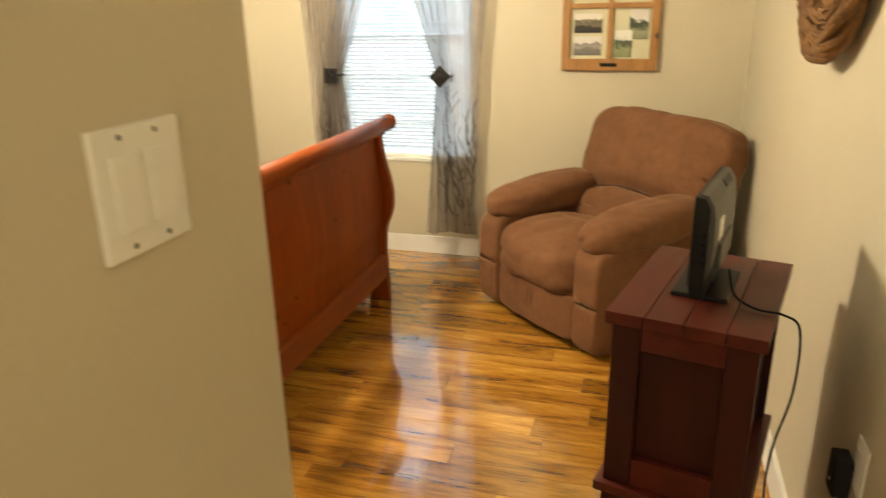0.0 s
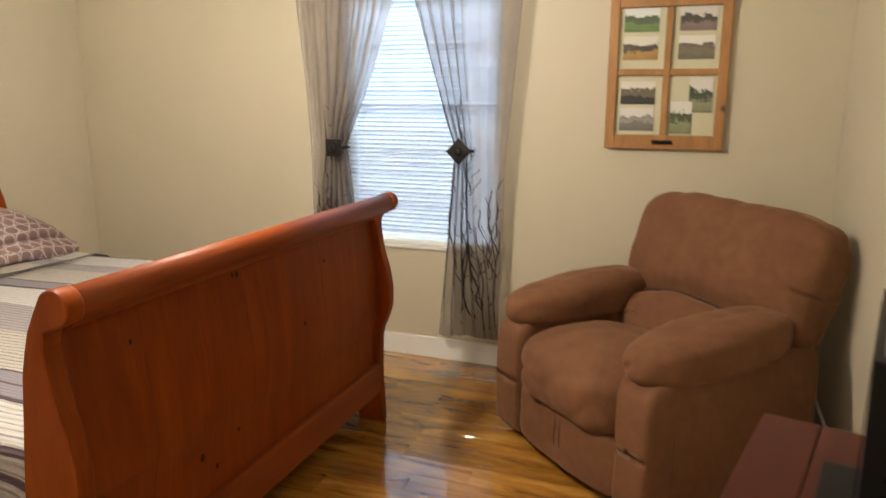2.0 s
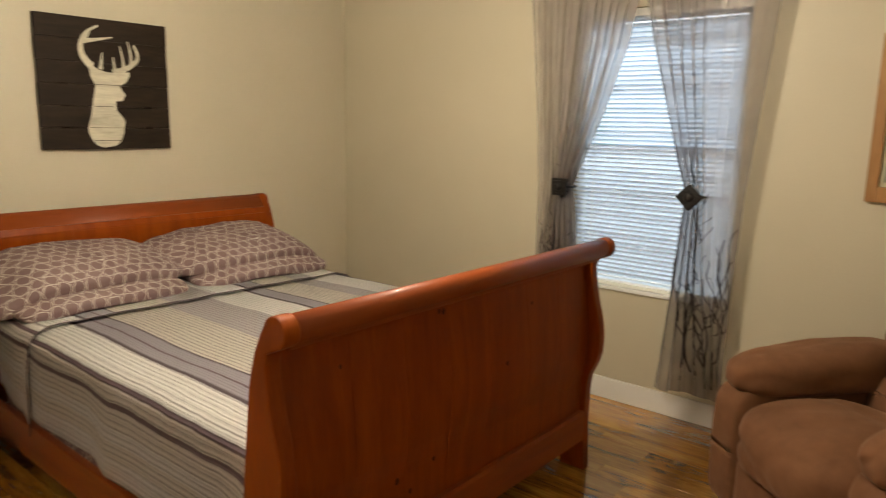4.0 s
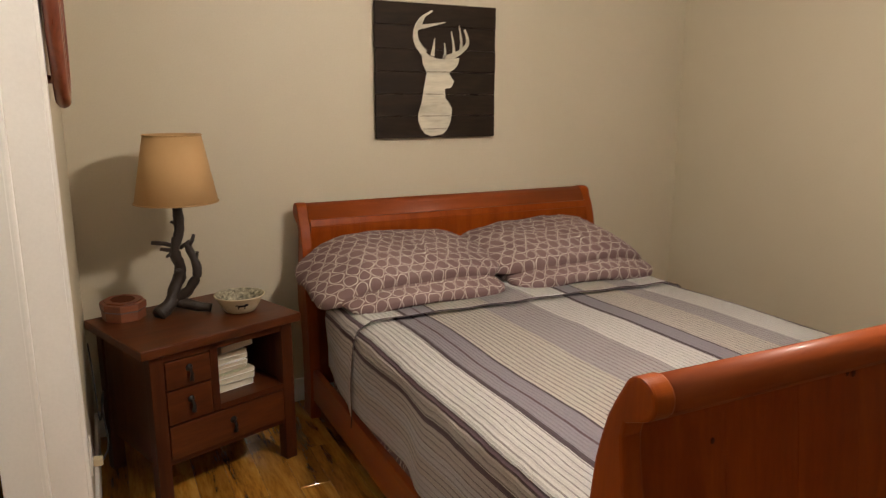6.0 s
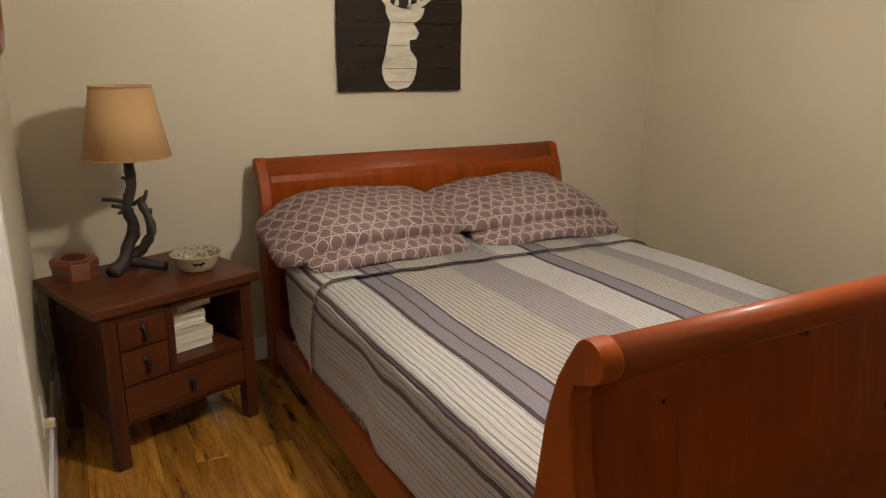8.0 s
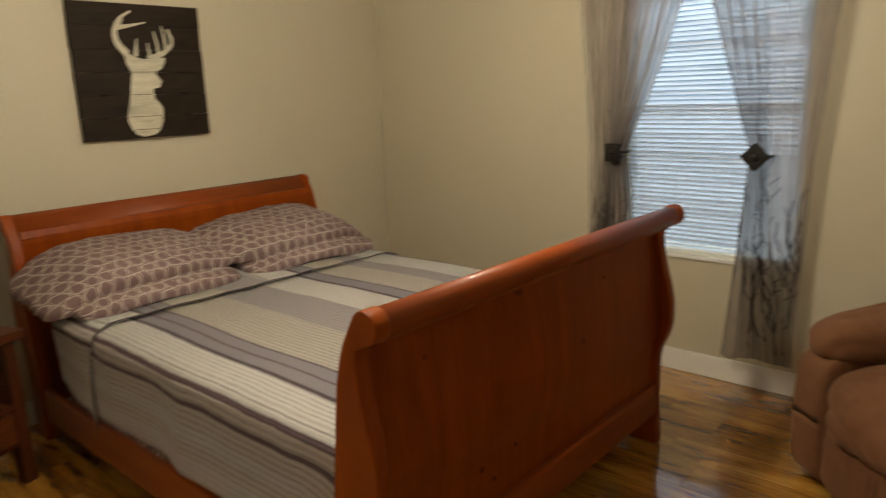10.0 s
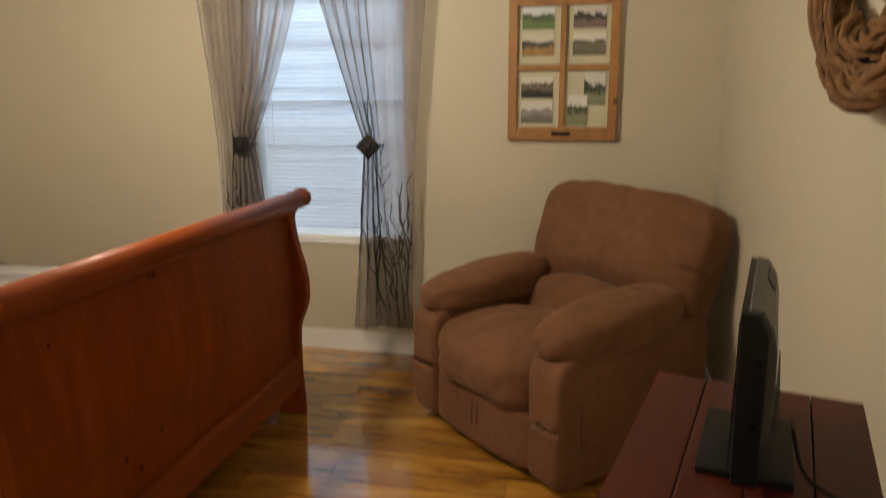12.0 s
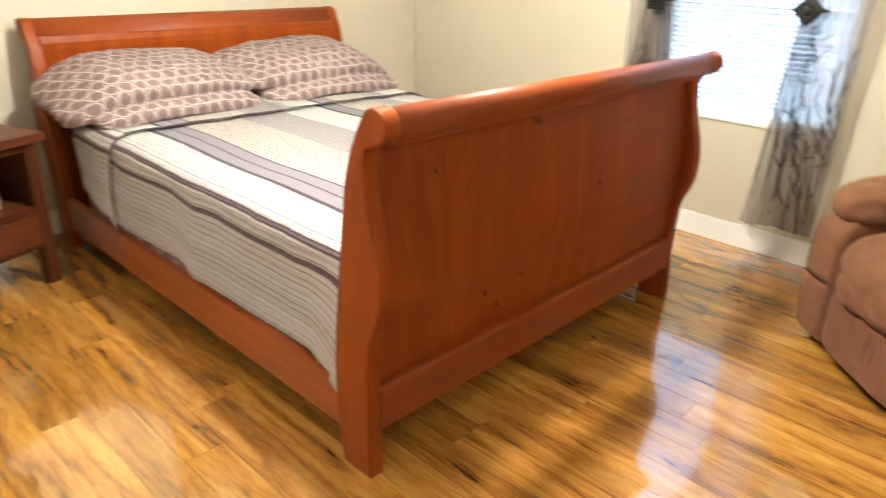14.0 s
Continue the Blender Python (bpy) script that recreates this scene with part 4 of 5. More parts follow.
# ---------------------------------------------------------------- curtains, rod, tie-backs
RZ, CY = 2.165, N - 0.105
rod = thing("curtain_rod", (2.20, CY, RZ), "dark iron curtain rod with curled finials", "curtain rod")
part("pole", lathe([(0.0095, -0.70), (0.0095, 0.70)], 12, Matrix.Rotation(radians(90), 4, "Y")), M_IRON, rod, "", True)
for sgn in (-1, 1):
    part("finial", tube(spline([(sgn * 0.70, 0, 0), (sgn * 0.735, 0, 0.022), (sgn * 0.765, 0, 0.004), (sgn * 0.745, 0, -0.022), (sgn * 0.722, 0, -0.004)], 6), 0.006, 8), M_IRON, rod, "", True)
    part("bracket", box((sgn * 0.60 - 0.008, 0.0, -0.012), (sgn * 0.60 + 0.008, 0.105, 0.0 - 0.0095), 0.002), M_IRON, rod)


def tri(x, pts):
    for (x0, y0), (x1, y1) in zip(pts, pts[1:]):
        if x <= x1:
            t = (x - x0) / (x1 - x0)
            return y0 + (y1 - y0) * t
    return pts[-1][1]


def curtain(name_label, inner, mid, outer, folds, phase, seed):
    """inner, mid, outer: tables of (height, x); the tie gathers the cloth between inner and mid, the rest hangs loose to outer."""
    c = thing("curtain", (0, CY, 0), name_label, "curtain", "window curtains")
    top, bot = RZ + 0.035, inner[0][0]

    def pt(u, v, off=0.0):
        zz = top + (bot - top) * v
        zz -= 0.010 * math.sin(u * folds * 2 * math.pi + phase) * v * v + 0.03 * (v ** 6) * (noise.noise(Vector((u * 4, seed, 0))) + 0.3)
        x0, x1, x2 = tri(zz, inner), tri(zz, mid), tri(zz, outer)
        th = u * folds * 2 * math.pi + phase + 0.5 * noise.noise(Vector((u * 3, zz * 1.5, seed)))
        if u < 0.62:
            q = u / 0.62
            w = abs(x1 - x0)
            xx = x0 + (x1 - x0) * q
            amp = 0.012 + 0.032 * max(0.0, 1 - w / 0.40)
            xx += 0.038 * w * math.sin(2 * th)
        else:
            q = (u - 0.62) / 0.38
            w = abs(x2 - x1)
            xx = x1 + (x2 - x1) * q
            amp = 0.008 + 0.030 * max(0.0, 1 - w / 0.16) * (1 - q)
            xx += 0.012 * q * (1 - q) * math.sin(2 * th)
        y = amp * math.sin(th) + 0.006 * noise.noise(Vector((u * 9, zz * 3, seed)))
        tie = math.exp(-((zz - 1.13) / 0.09) ** 2)
        return Vector((xx, y * (1 - 0.35 * tie) - off, zz))
    part("panel", sheet(pt, 120, 90), M_SHEER, c, "sheer grey-taupe cloth with gathered folds", True)
    rnd = random.Random(seed)
    for k in range(15):
        u0, v0 = rnd.uniform(0.04, 0.96), rnd.uniform(0.90, 0.99)
        stems = [(u0, v0, rnd.uniform(-0.22, 0.22), rnd.uniform(0.15, 0.60), 0.0070)]
        for q in range(rnd.randint(2, 4)):
            f = rnd.uniform(0.2, 0.8)
            stems.append((u0 + stems[0][2] * f, v0 - stems[0][3] * f, rnd.choice((-1, 1)) * rnd.uniform(0.08, 0.22), rnd.uniform(0.05, 0.14), 0.0058))
        bm = bmesh.new()
        for a, b, du, dv, w in stems:
            prev = None
            n = 16
            for i in range(n + 1):
                t = i / n
                u = min(0.995, max(0.005, a + du * t + 0.035 * math.sin(7 * t + k)))
                v = min(0.998, max(0.05, b - dv * t))
                p, q = pt(u, v, 0.005), pt(min(1, u + 0.006), v, 0.005)
                d = (q - p)
                d = d.normalized() if d.length > 1e-6 else Vector((1, 0, 0))
                h = d * w * (1 - 0.6 * t)
                cur = (bm.verts.new(p - h), bm.verts.new(p + h))
                if prev:
                    bm.faces.new((prev[0], prev[1], cur[1], cur[0]))
                prev = cur
        part("branch_print", bm, M_PRINT, c, "dark bare-branch print")
    for i in range(5):
        u = (i + 0.5) / 5
        x = tri(top - 0.04, inner) + (tri(top - 0.04, outer) - tri(top - 0.04, inner)) * u
        bm = tube([(x + 0.003, 0.024 * math.cos(a), RZ + 0.024 * math.sin(a)) for a in np.linspace(0, 2 * math.pi, 25)], 0.0035, 6)
        part("grommet", bm, M_IRON, c, "dark metal ring", True)
    return c


curtain("sheer taupe curtain with dark branch print, tied back", [(0.19, 1.90), (0.6, 1.885), (0.95, 1.855), (1.13, 1.835), (1.20, 1.86), (1.5, 1.985), (1.8, 2.085), (2.06, 2.14), (2.2, 2.15)],
        [(0.19, 1.70), (0.6, 1.70), (0.95, 1.73), (1.13, 1.745), (1.25, 1.745), (1.7, 1.745), (2.2, 1.76)],
        [(0.19, 1.635), (0.6, 1.632), (1.13, 1.632), (1.5, 1.605), (2.2, 1.535)], 7, 0.4, 11)
curtain("sheer taupe curtain with dark branch print, tied back", [(0.185, 2.345), (0.6, 2.385), (0.95, 2.415), (1.13, 2.43), (1.20, 2.41), (1.5, 2.31), (1.8, 2.225), (2.06, 2.165), (2.2, 2.15)],
        [(0.185, 2.61), (0.45, 2.575), (0.75, 2.535), (1.13, 2.515), (1.25, 2.505), (1.7, 2.475), (2.2, 2.46)],
        [(0.185, 2.668), (0.6, 2.672), (1.13, 2.695), (1.7, 2.745), (2.2, 2.79)], 7, 1.2, 12)

for x, ang, size in ((1.798, 0, 0.044), (2.474, 45, 0.046)):
    tb = thing("curtain_tieback", (x, CY - 0.055, 1.122), "dark carved square curtain tie-back clasp", "tie-back", "curtain tie-backs")
    m = pose(0, 0, 0, 0, ang, 0)
    part("plate", box((-size, -0.012, -size), (size, 0.0, size), 0.006, 2, m), M_IRON, tb)
    part("rim", box((-size * 0.72, -0.018, -size * 0.72), (size * 0.72, -0.012, size * 0.72), 0.004, 2, m), M_IRON, tb)
    part("boss", soft((size * 0.9, 0.02, size * 0.9), (0, -0.018, 0), 2.2, 4), M_IRON, tb, "", True)
    part("strap", tube([(0.055 * math.cos(a), 0.05 + 0.052 * math.sin(a), 0) for a in np.linspace(0, 2 * math.pi, 33)], 0.006, 6), M_IRON, tb, "", True)

# ---------------------------------------------------------------- old window sash with photographs
sash = thing("photo_window_frame", (3.393, N - 0.002, 1.480), "honey pine window sash hung as a photo frame", "picture frame")
sw, shh = 0.255, 0.33
for lo, hi in (((-sw, -0.030, -shh), (-sw + 0.042, 0, shh)), ((sw - 0.042, -0.030, -shh), (sw, 0, shh))):
    part("stile", box(lo, hi, 0.004), M_OAK, sash)
for a, b in ((-shh, -shh + 0.062), (shh - 0.045, shh)):
    part("rail", box((-sw + 0.042, -0.030, a), (sw - 0.042, 0, b), 0.004), M_OAK, sash)
part("muntin", box((-0.014, -0.028, -shh + 0.062), (0.014, 0, shh - 0.045), 0.004), M_OAK, sash)
for a, b in ((-sw + 0.042, -0.014), (0.014, sw - 0.042)):
    part("muntin", box((a, -0.028, -0.006), (b, 0, 0.022), 0.004), M_OAK, sash)
part("backing", box((-sw + 0.04, -0.010, -shh + 0.06), (sw - 0.04, -0.004, shh - 0.04)), M_CREAMCARD, sash, "pale green-cream mat")
part("handle", tube(spline([(-0.035, -0.030, -shh + 0.030), (-0.030, -0.046, -shh + 0.030), (0.0, -0.048, -shh + 0.034), (0.030, -0.046, -shh + 0.030), (0.035, -0.030, -shh + 0.030)], 4), 0.005, 8), M_IRON, sash, "dark iron sash handle", True)
part("handle_plate", box((-0.045, -0.0325, -shh + 0.022), (0.045, -0.030, -shh + 0.040), 0.001, 1), M_IRON, sash)
part("hanger", lathe([(0.010, 0), (0.010, 0.004), (0.004, 0.006)], 12, pose(0, -0.012, shh + 0.006, 90, 0, 0)), M_IRON, sash)
SHOTS = [(-0.118, 0.232, 0.150, 0.100, (0.70, 0.74, 0.74), (0.08, 0.12, 0.06), (0.10, 0.17, 0.05)), (-0.118, 0.112, 0.150, 0.100, (0.62, 0.60, 0.52), (0.07, 0.06, 0.04), (0.30, 0.17, 0.05)),
         (0.118, 0.232, 0.150, 0.100, (0.60, 0.58, 0.54), (0.05, 0.05, 0.04), (0.16, 0.11, 0.10)), (0.118, 0.112, 0.150, 0.100, (0.70, 0.68, 0.62), (0.17, 0.13, 0.10), (0.12, 0.11, 0.07)),
         (-0.118, -0.082, 0.150, 0.100, (0.66, 0.63, 0.56), (0.16, 0.13, 0.08), (0.02, 0.018, 0.015)), (-0.118, -0.200, 0.150, 0.100, (0.62, 0.60, 0.57), (0.30, 0.28, 0.25), (0.13, 0.12, 0.11)),
         (0.150, -0.090, 0.098, 0.150, (0.62, 0.60, 0.56), (0.06, 0.08, 0.05), (0.20, 0.21, 0.13)), (0.072, -0.190, 0.092, 0.140, (0.68, 0.67, 0.62), (0.08, 0.10, 0.05), (0.20, 0.22, 0.12))]
for i, (x, zz, w, h, c1, c2, c3) in enumerate(SHOTS):
    part("photograph", box((x - w / 2, -0.0135 - 0.0004 * i, zz - h / 2), (x + w / 2, -0.0105, zz + h / 2)), photo_print("landscape_print_%d" % i, c1, c2, c3, i * 3.7 + 1), sash, "small landscape photograph")

# ---------------------------------------------------------------- recliner
rc = thing("recliner", (3.450, 2.750, 0), "brown microfibre recliner with pillow arms in the corner", "armchair", "", -42.5)
HALFW, FRONT = 0.446, -0.44
part("base", box((-0.40, FRONT + 0.07, 0.012), (0.40, 0.40, 0.07), 0.01), M_BLACK, rc, "dark steel base")


def creased(p, q, amount, freq, seed):
    """Shallow drawn wrinkles in stuffed cloth."""
    w = noise.noise(Vector((q.x * freq, q.y * freq * 0.6, q.z * freq + seed)))
    return q * (1.0 - amount * max(0.0, 0.25 - abs(w)) / 0.25)


def front_curve(p, q):
    if p.y < 0:
        q.y -= 0.02 * (1 - p.x ** 2)
        q.y += 0.006 * math.exp(-(q.x / 0.012) ** 2)
    return q


part("footrest", soft((0.585, 0.16, 0.225), (0, FRONT + 0.085, 0.150), 9, 18, 0.003, None, front_curve), M_RECLINER, rc, "closed padded footrest panel", True)
for x in (-0.016, 0.016):
    part("seam", tube([(x, FRONT - 0.006, 0.055), (x, FRONT - 0.017, 0.15), (x, FRONT - 0.008, 0.25)], 0.0022, 6), M_RECLINER_D, rc, "", True)


def seat_warp(p, q):
    if p.y < 0:
        q.y -= 0.035 * (1 - p.x ** 2) * (1 - p.z ** 2)
    if p.z > 0:
        q.z += 0.028 * (1 - p.x ** 2) * max(0.0, 1 - p.y ** 2) - 0.07 * max(0.0, p.y)
        q.z -= 0.012 * math.exp(-((p.y - 0.05 + 0.15 * p.x ** 2) / 0.07) ** 2)
    return creased(p, q, 0.03, 5.0, 2.0)


part("seat", soft((0.605, 0.66, 0.275), (0, FRONT + 0.295, 0.355), 4.2, 26, 0.006, None, seat_warp, 2.0, 6), M_RECLINER, rc, "overstuffed seat cushion", True)
for sgn in (-1, 1):
    def arm_warp(p, q, sgn=sgn):
        if p.z > 0:
            q.z -= 0.030 * max(0.0, -p.y) ** 3
        q.x += sgn * 0.012 * (1 - p.z ** 2)
        return q
    arm = part("arm", soft((0.175, 0.82, 0.52), (sgn * (HALFW - 0.088), FRONT + 0.40, 0.272), 9, 18, 0.003, None, arm_warp, sgn, 6), M_RECLINER, rc, "upholstered arm side", True)
    xo = sgn * (HALFW - 0.001)
    part("arm_seam", tube(spline([(xo, FRONT + 0.115, 0.05), (xo + sgn * 0.010, FRONT + 0.095, 0.28), (xo, FRONT + 0.12, 0.42), (xo - sgn * 0.002, FRONT + 0.22, 0.455), (xo, FRONT + 0.50, 0.47)], 6), 0.003, 6), M_RECLINER_D, arm, "", True)

    def pad_warp(p, q, sgn=sgn):
        taper = 1.0 - 0.16 * max(0.0, -p.y - 0.3)
        q.x *= taper * (1.0 + 0.08 * (1 - p.y ** 2))
        q.z = q.z * (1.0 - 0.10 * max(0.0, -p.y)) + 0.022 * p.y
        return creased(p, q, 0.028, 8.0, 7.0 + sgn)
    part("arm_pad", soft((0.235, 0.70, 0.185), (sgn * (HALFW - 0.095), FRONT + 0.345, 0.562), 3.1, 24, 0.006, None, pad_warp, 5 + sgn, 8), M_RECLINER, arm, "stuffed pillow arm", True)
lean = Matrix.Translation((0, 0.20, 0.50)) @ Matrix.Rotation(radians(-17), 4, "X")


def back_warp(p, q):
    q.x *= 1.0 + 0.05 * p.z
    q.y -= 0.035 * (1 - p.x ** 2) * (1 - p.z ** 2)
    q.z -= 0.03 * abs(p.x) ** 4 if p.z > 0 else 0.0
    if p.y < 0:
        q.y += 0.05 * max(0.0, -p.z - 0.25)
        arch = -0.47 - 0.22 * p.x ** 2
        q.y += 0.022 * math.exp(-((p.z - arch) / 0.10) ** 2) * (1.0 + 0.8 * noise.noise(Vector((p.x * 9, 0, 1))))
        for cx in (-0.16, 0.06):
            q.y += 0.020 * math.exp(-((p.x - cx) / 0.05) ** 2 - ((p.z + 0.36) / 0.10) ** 2)
    return creased(p, q, 0.022, 4.5, 4.0)


part("backrest", soft((0.89, 0.25, 0.56), (0.02, 0.06, 0.235), 5.2, 30, 0.008, lean, back_warp, 3.0, 5), M_RECLINER, rc, "wide padded backrest", True)


def lumbar_warp(p, q):
    q.z -= 0.055 * abs(p.x) ** 2 if p.z > 0 else 0.0
    return creased(p, q, 0.03, 7.0, 9.0)


part("lumbar_cushion", soft((0.62, 0.20, 0.25), (0, -0.055, -0.025), 3.6, 18, 0.006, lean, lumbar_warp, 4.0, 7), M_RECLINER, rc, "padded lumbar roll", True)
part("back_seam", tube([lean @ Vector((0.31 * t, -0.070 + 0.03 * t * t, 0.104 - 0.055 * t * t)) for t in np.linspace(-1, 1, 21)], 0.007, 6), M_RECLINER_D, rc, "", True)
part("back_shell", box((-0.40, 0.26, 0.10), (0.40, 0.42, 0.52), 0.03), M_RECLINER, rc)

# ---------------------------------------------------------------- chest, monitor, cord
CX0, CX1, CY0, CY1, CZ = 3.577, 3.897, 0.715, 1.197, 0.885
ch = thing("chest", (CX0, CY0, 0), "dark cherry red wooden cabinet with plank top", "cabinet", "", -13.8)
cw, cd = CX1 - CX0, CY1 - CY0
xs = [0.0, 0.082, 0.162, 0.243, cw]
for i, (a, b) in enumerate(zip(xs, xs[1:])):
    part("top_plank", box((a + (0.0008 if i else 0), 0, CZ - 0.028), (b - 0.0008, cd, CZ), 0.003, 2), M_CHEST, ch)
part("body", box((0.035, 0.035, 0.46), (cw - 0.035, cd - 0.025, CZ - 0.029), 0.002), M_CHEST_V_SHADED, ch)
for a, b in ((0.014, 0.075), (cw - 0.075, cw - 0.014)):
    part("stile", box((a, 0.014, 0.46), (b, 0.036, CZ - 0.029), 0.003), M_CHEST_V_SHADED, ch)
    part("stile", box((a, cd - 0.03, 0.46), (b, cd - 0.006, CZ - 0.029), 0.003), M_CHEST_V_SHADED, ch)
part("upper_rail", box((0.075, 0.016, CZ - 0.085), (cw - 0.075, 0.036, CZ - 0.029), 0.002), M_CHEST, ch)
part("lower_rail", box((0.075, 0.016, 0.46), (cw - 0.075, 0.036, 0.53), 0.002), M_CHEST, ch)
part("waist_moulding", box((-0.004, -0.004, 0.435), (cw + 0.004, cd, 0.46), 0.006), M_CHEST, ch)
part("plinth", box((0.012, 0.012, 0.0), (cw - 0.012, cd - 0.01, 0.435), 0.004), M_CHEST_V_SHADED, ch)

tv = thing("monitor", (3.790, 0.918, CZ), "small black flat screen with grey back on a stand", "monitor", "", 77)
part("base_plate", box((-0.100, -0.060, 0.0), (0.100, 0.060, 0.010), 0.005), M_BLACK, tv)
part("neck", box((-0.03, -0.016, 0.010), (0.03, 0.015, 0.05), 0.006), M_BLACK, tv)
part("screen_body", plate([(0.014, 0.024), (0.018, 0.242), (-0.002, 0.240), (-0.014, 0.218), (-0.016, 0.024)], -0.157, 0.157, "x", 0.003), M_BLACK, tv, "deep black bezel")
part("screen", box((-0.147, 0.0182, 0.044), (0.147, 0.0192, 0.228)), M_SCREEN, tv, "dark glossy screen")
part("back_cover", plate([(0.008, 0.2455), (-0.006, 0.243), (-0.019, 0.222), (-0.024, 0.195), (-0.026, 0.140), (-0.023, 0.085), (-0.013, 0.062), (-0.012, 0.216), (0.001, 0.2385), (0.010, 0.2415)], -0.145, 0.150, "x", 0.003), M_GREY_PL, tv, "grey moulded rear cover")
part("vent_grille", box((0.020, -0.008, -0.0006), (0.100, 0.010, 0.0012), 0.0, 2, pose(0, -0.0128, 0.2335, 58, 0, 0)), M_BLACK, tv, "dark vent grille")
part("rear_hump", box((-0.080, -0.033, 0.070), (0.080, -0.022, 0.125), 0.004), M_GREY_PL, tv)
part("label_sticker", box((-0.09, -0.0275, 0.135), (-0.04, -0.0245, 0.180)), M_WHITE_PL, tv)
for k in range(5):
    part("port", box((-0.1580, -0.010, 0.100 + 0.020 * k), (-0.1568, -0.004, 0.106 + 0.020 * k)), M_SCREEN, tv)
cord = thing("extension_cable", (0, 0, 0), "thin black power cord trailing down to the outlet", "cord")
part("cable", tube(spline([(3.825, 0.840, 0.955), (3.838, 0.810, 0.908), (3.880, 0.785, 0.890), (3.930, 0.765, 0.890), (3.962, 0.755, 0.862), (3.968, 0.760, 0.72), (3.952, 0.790, 0.56), (3.960, 0.840, 0.40), (3.985, 0.870, 0.22), (4.01, 0.890, 0.05), (4.035, 0.870, 0.008), (4.06, 0.810, 0.05), (4.078, 0.770, 0.28), (4.080, 0.758, 0.495)], 6), 0.0027, 8), M_BLACK, cord, "", True)


def outlet(loc, rz):
    o = thing("wall_outlet", loc, "white wall outlet plate with a plug in it", "outlet", "", rz)
    part("plate", box((-0.035, -0.006, -0.058), (0.035, 0, 0.058), 0.003), M_WHITE_PL, o)
    for zz in (-0.022, 0.022):
        part("socket", box((-0.017, -0.008, zz - 0.015), (0.017, -0.006, zz + 0.015), 0.0008, 1), M_WHITE_PL, o)
    return o


outlet((E - 0.0005, 0.722, 0.585), -90)
ad = thing("power_adapter", (E - 0.010, 0.758, 0.542), "black plug-in power adapter in the outlet", "adapter", "", -90)
part("body", box((-0.028, -0.035, -0.045), (0.028, 0, 0.045), 0.006), M_BLACK, ad)
part("indicator", lathe([(0.004, 0), (0.003, 0.0015)], 10, pose(0, -0.035, -0.015, 90, 0, 0)), M_WHITE_PL, ad)
outlet((0.80, S + 0.0005, 0.30), 180)
pl = thing("plug", (0.80, S + 0.009, 0.275), "white lamp plug with a looped cord", "plug", "", 180)
part("body", box((-0.016, -0.03, -0.012), (0.016, 0, 0.012), 0.005), M_CERAMIC, pl)
part("cord", tube(spline([(0.0, -0.03, 0.0), (0.02, -0.05, 0.05), (0.08, -0.04, 0.16), (0.05, -0.05, 0.22), (0.10, -0.03, 0.10), (0.20, -0.02, 0.24), (0.26, -0.012, 0.33)], 6), 0.003, 6), M_BLACK, pl, "", True)

sp = thing("light_switch", (HX, -0.172, 1.350), "white double rocker switch plate on the wall", "switch", "", 90)
part("plate", box((-0.057, -0.006, -0.057), (0.057, 0, 0.057), 0.003), M_WHITE_PL, sp)
for x in (-0.023, 0.023):
    part("rocker", box((x - 0.0165, -0.0095, -0.033), (x + 0.0165, -0.006, 0.033), 0.002), M_WHITE_PL, sp)
    for zz in (-0.048, 0.048):
        part("screw", lathe([(0.003, 0), (0.002, 0.001)], 8, pose(x, -0.006, zz, 90, 0, 0)), M_GREY_PL, sp)

# ---------------------------------------------------------------- grapevine wreath on the east wall, oval frame on the south wall
wr = thing("wreath", (E - 0.05, 1.470, 1.700), "round grapevine wreath of twisted dry twigs", "wreath")
rnd = random.Random(5)
for k in range(64):
    r0, ph, fr = 0.285 + rnd.uniform(-0.055, 0.055), rnd.uniform(0, 6.28), rnd.randint(3, 7)
    a0, arc = rnd.uniform(0, 6.28), rnd.uniform(3.2, 6.2)
    pts = []
    for i in range(40):
        a = a0 + arc * i / 39
        r = r0 + 0.022 * math.sin(fr * a + ph)
        pts.append((0.026 * math.cos(fr * a + ph), r * math.cos(a), r * math.sin(a)))
    part("vine", tube(pts, rnd.choice((0.0035, 0.0045, 0.006, 0.010)), 6, None, 0.35), M_VINE, wr, "", True)
for k in range(14):
    a = rnd.uniform(0, 6.28)
    r = 0.29 + rnd.uniform(-0.05, 0.06)
    p = Vector((rnd.uniform(-0.03, 0.02), r * math.cos(a), r * math.sin(a)))
    q = p + Vector((rnd.uniform(-0.03, 0.01), rnd.uniform(-0.06, 0.06), rnd.uniform(-0.06, 0.06)))
    part("twig", tube([p, (p + q) / 2 + Vector((0.004, 0.004, 0)), q], 0.0022, 5), M_VINE, wr)

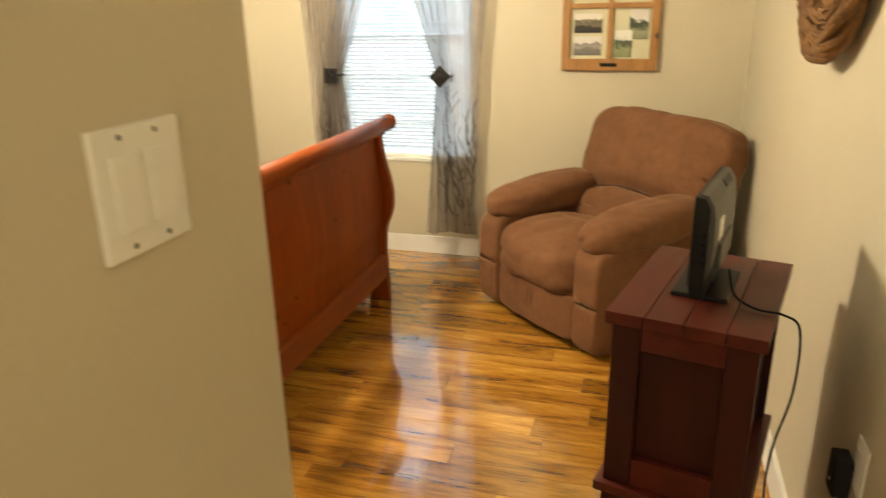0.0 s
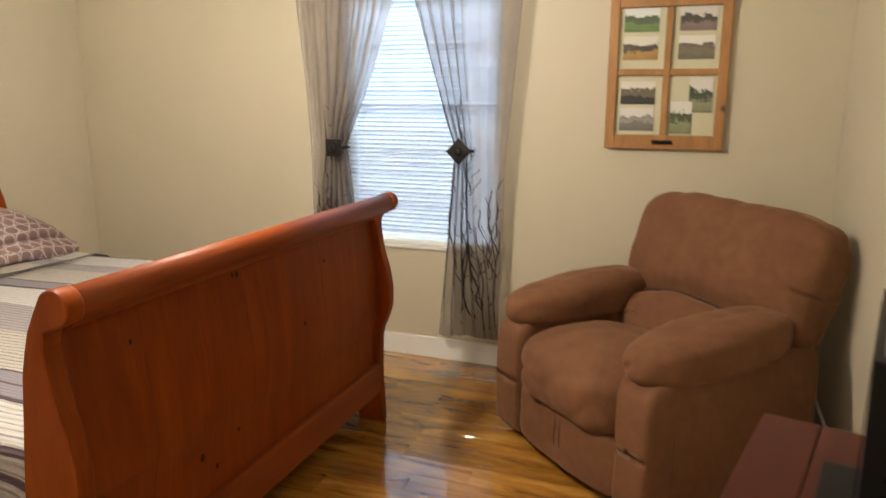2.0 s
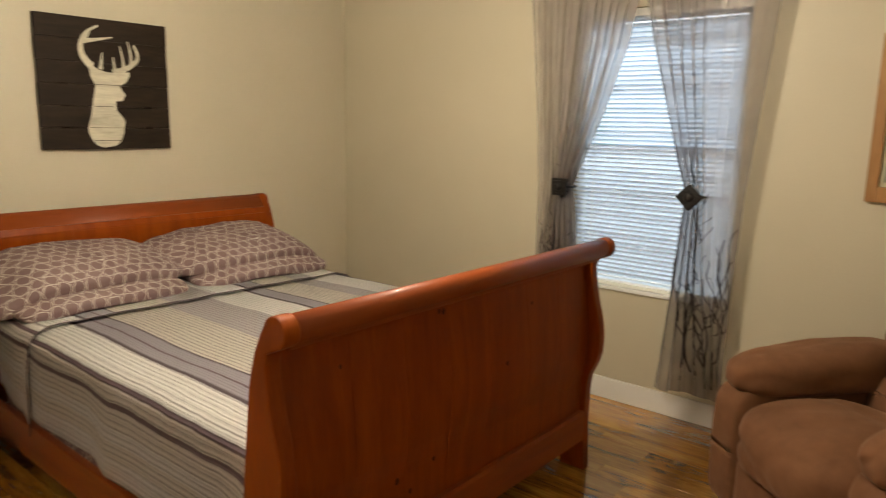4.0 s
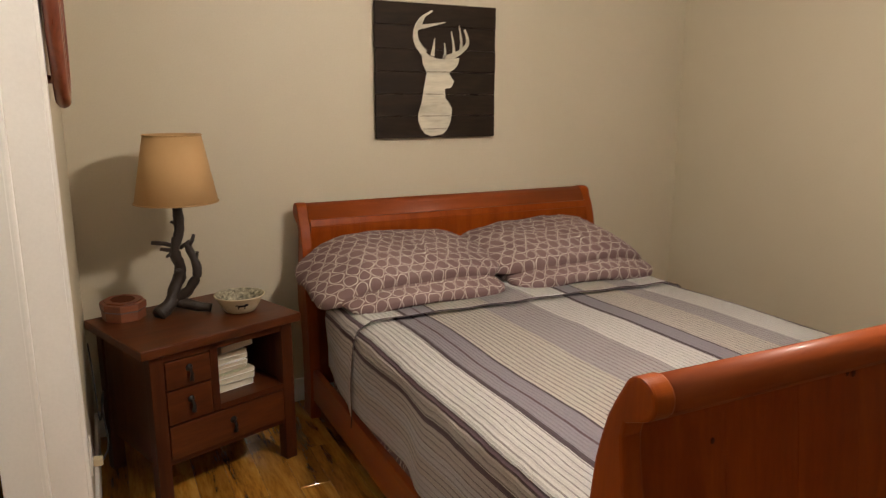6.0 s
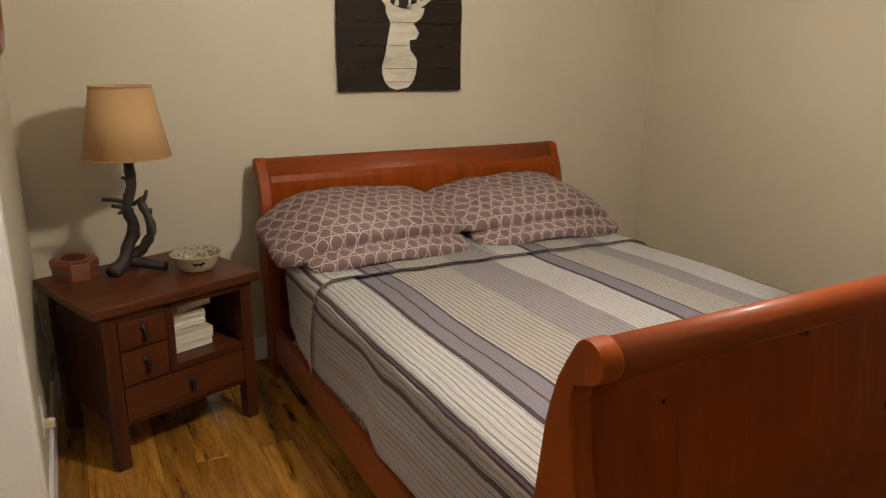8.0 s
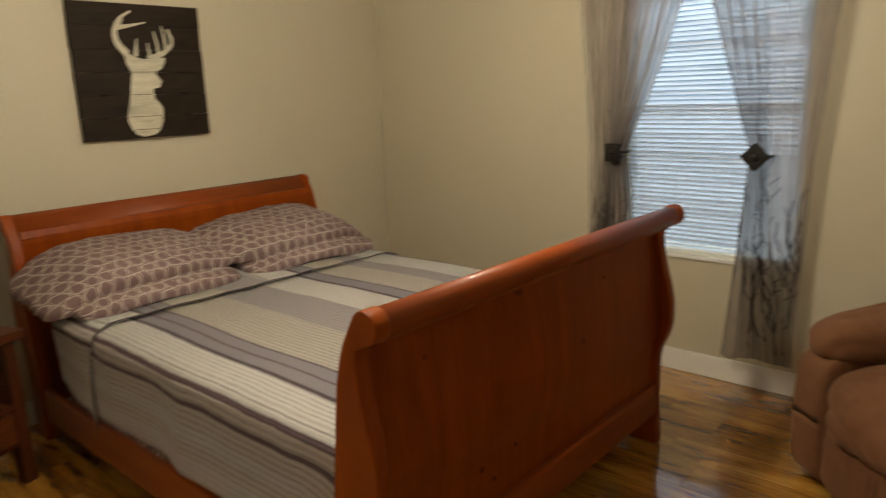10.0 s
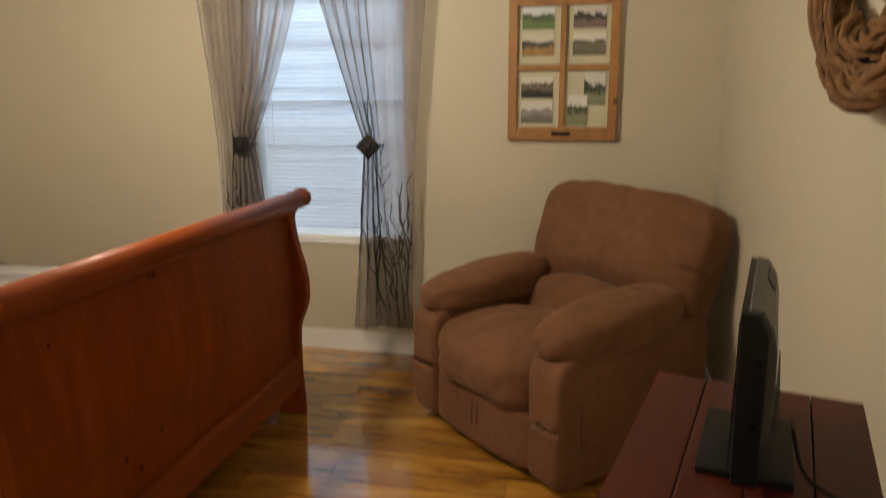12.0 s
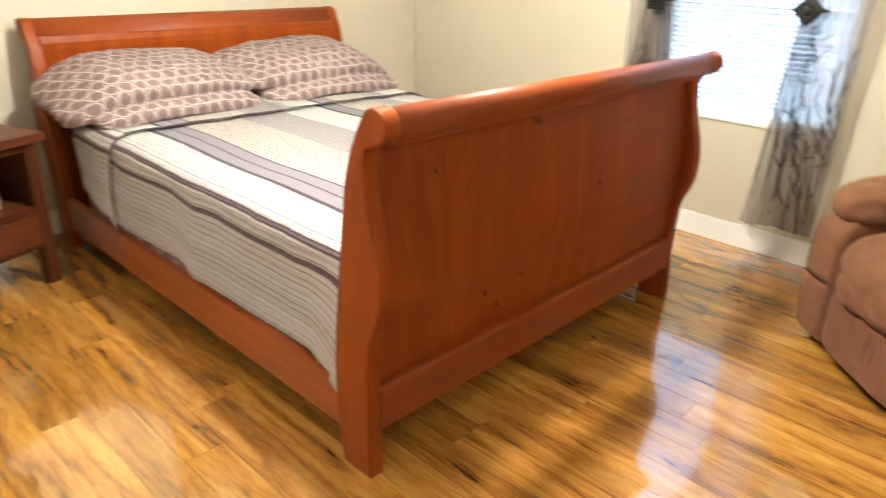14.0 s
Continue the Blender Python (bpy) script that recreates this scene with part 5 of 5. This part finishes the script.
ov = thing("oval_frame", (0.93, S, 1.76), "dark cherry oval wall frame standing off the wall", "picture frame", "", 180)


def oval(rx, rz, rt, y, n=64):
    return tube([(rx * math.cos(a), y, rz * math.sin(a)) for a in np.linspace(0, 2 * math.pi, n + 1)], rt, 10)


part("outer_moulding", oval(0.235, 0.31, 0.020, -0.040), M_OVAL, ov, "", True)
part("inner_moulding", oval(0.210, 0.285, 0.010, -0.052), M_OVAL, ov, "", True)
part("backing", plate([(0.215 * math.cos(2 * math.pi * i / 48), 0.29 * math.sin(2 * math.pi * i / 48)) for i in range(48)], -0.036, -0.028, "y"), M_OVAL, ov)
part("panel", plate([(0.205 * math.cos(2 * math.pi * i / 48), 0.28 * math.sin(2 * math.pi * i / 48)) for i in range(48)], -0.041, -0.037, "y"), M_DARKWOOD, ov, "dark oval panel")
for x, zz in ((0.0, 0.25), (0.0, -0.25), (0.15, 0.1), (-0.15, 0.1)):
    part("spacer", lathe([(0.012, 0), (0.012, 0.028)], 10, pose(x, 0, zz, 90, 0, 0)), M_OVAL, ov)

# ---------------------------------------------------------------- floor planks, laid along the window wall
floor = structure("floor", slab([((-0.12, HY - 0.12, -0.08), (E + 0.12, N, -0.0065))]), M_JOINT, "glossy acacia laminate plank floor", "floor")
rnd = random.Random(8)
PW = 0.118
plank_meshes = {}


def plank_mesh(length, width):
    key = (length, round(width, 3))
    if key not in plank_meshes:
        me = bpy.data.meshes.new("plank")
        bm = box((0, 0, -0.006), (length - 0.0010, width - 0.0010, 0.0), 0.0004, 1)
        bm.to_mesh(me)
        bm.free()
        me.materials.append(M_FLOOR)
        plank_meshes[key] = me
    return plank_meshes[key]


y = HY
while y < N - 0.005:
    width = min(PW, N - y)
    x = -0.0 if y > S - 0.7 else HX - 0.12
    first = True
    while x < E - 0.01:
        length = rnd.choice((0.35, 0.5, 0.65, 0.8, 0.95)) if first else rnd.choice((0.65, 0.8, 0.95, 1.2))
        length = min(length, round(E - x, 3))
        pk = new("plank", plank_mesh(length, width))
        pk.parent = floor
        pk.location = (x, y, 0)
        x += length
        first = False
    y += PW
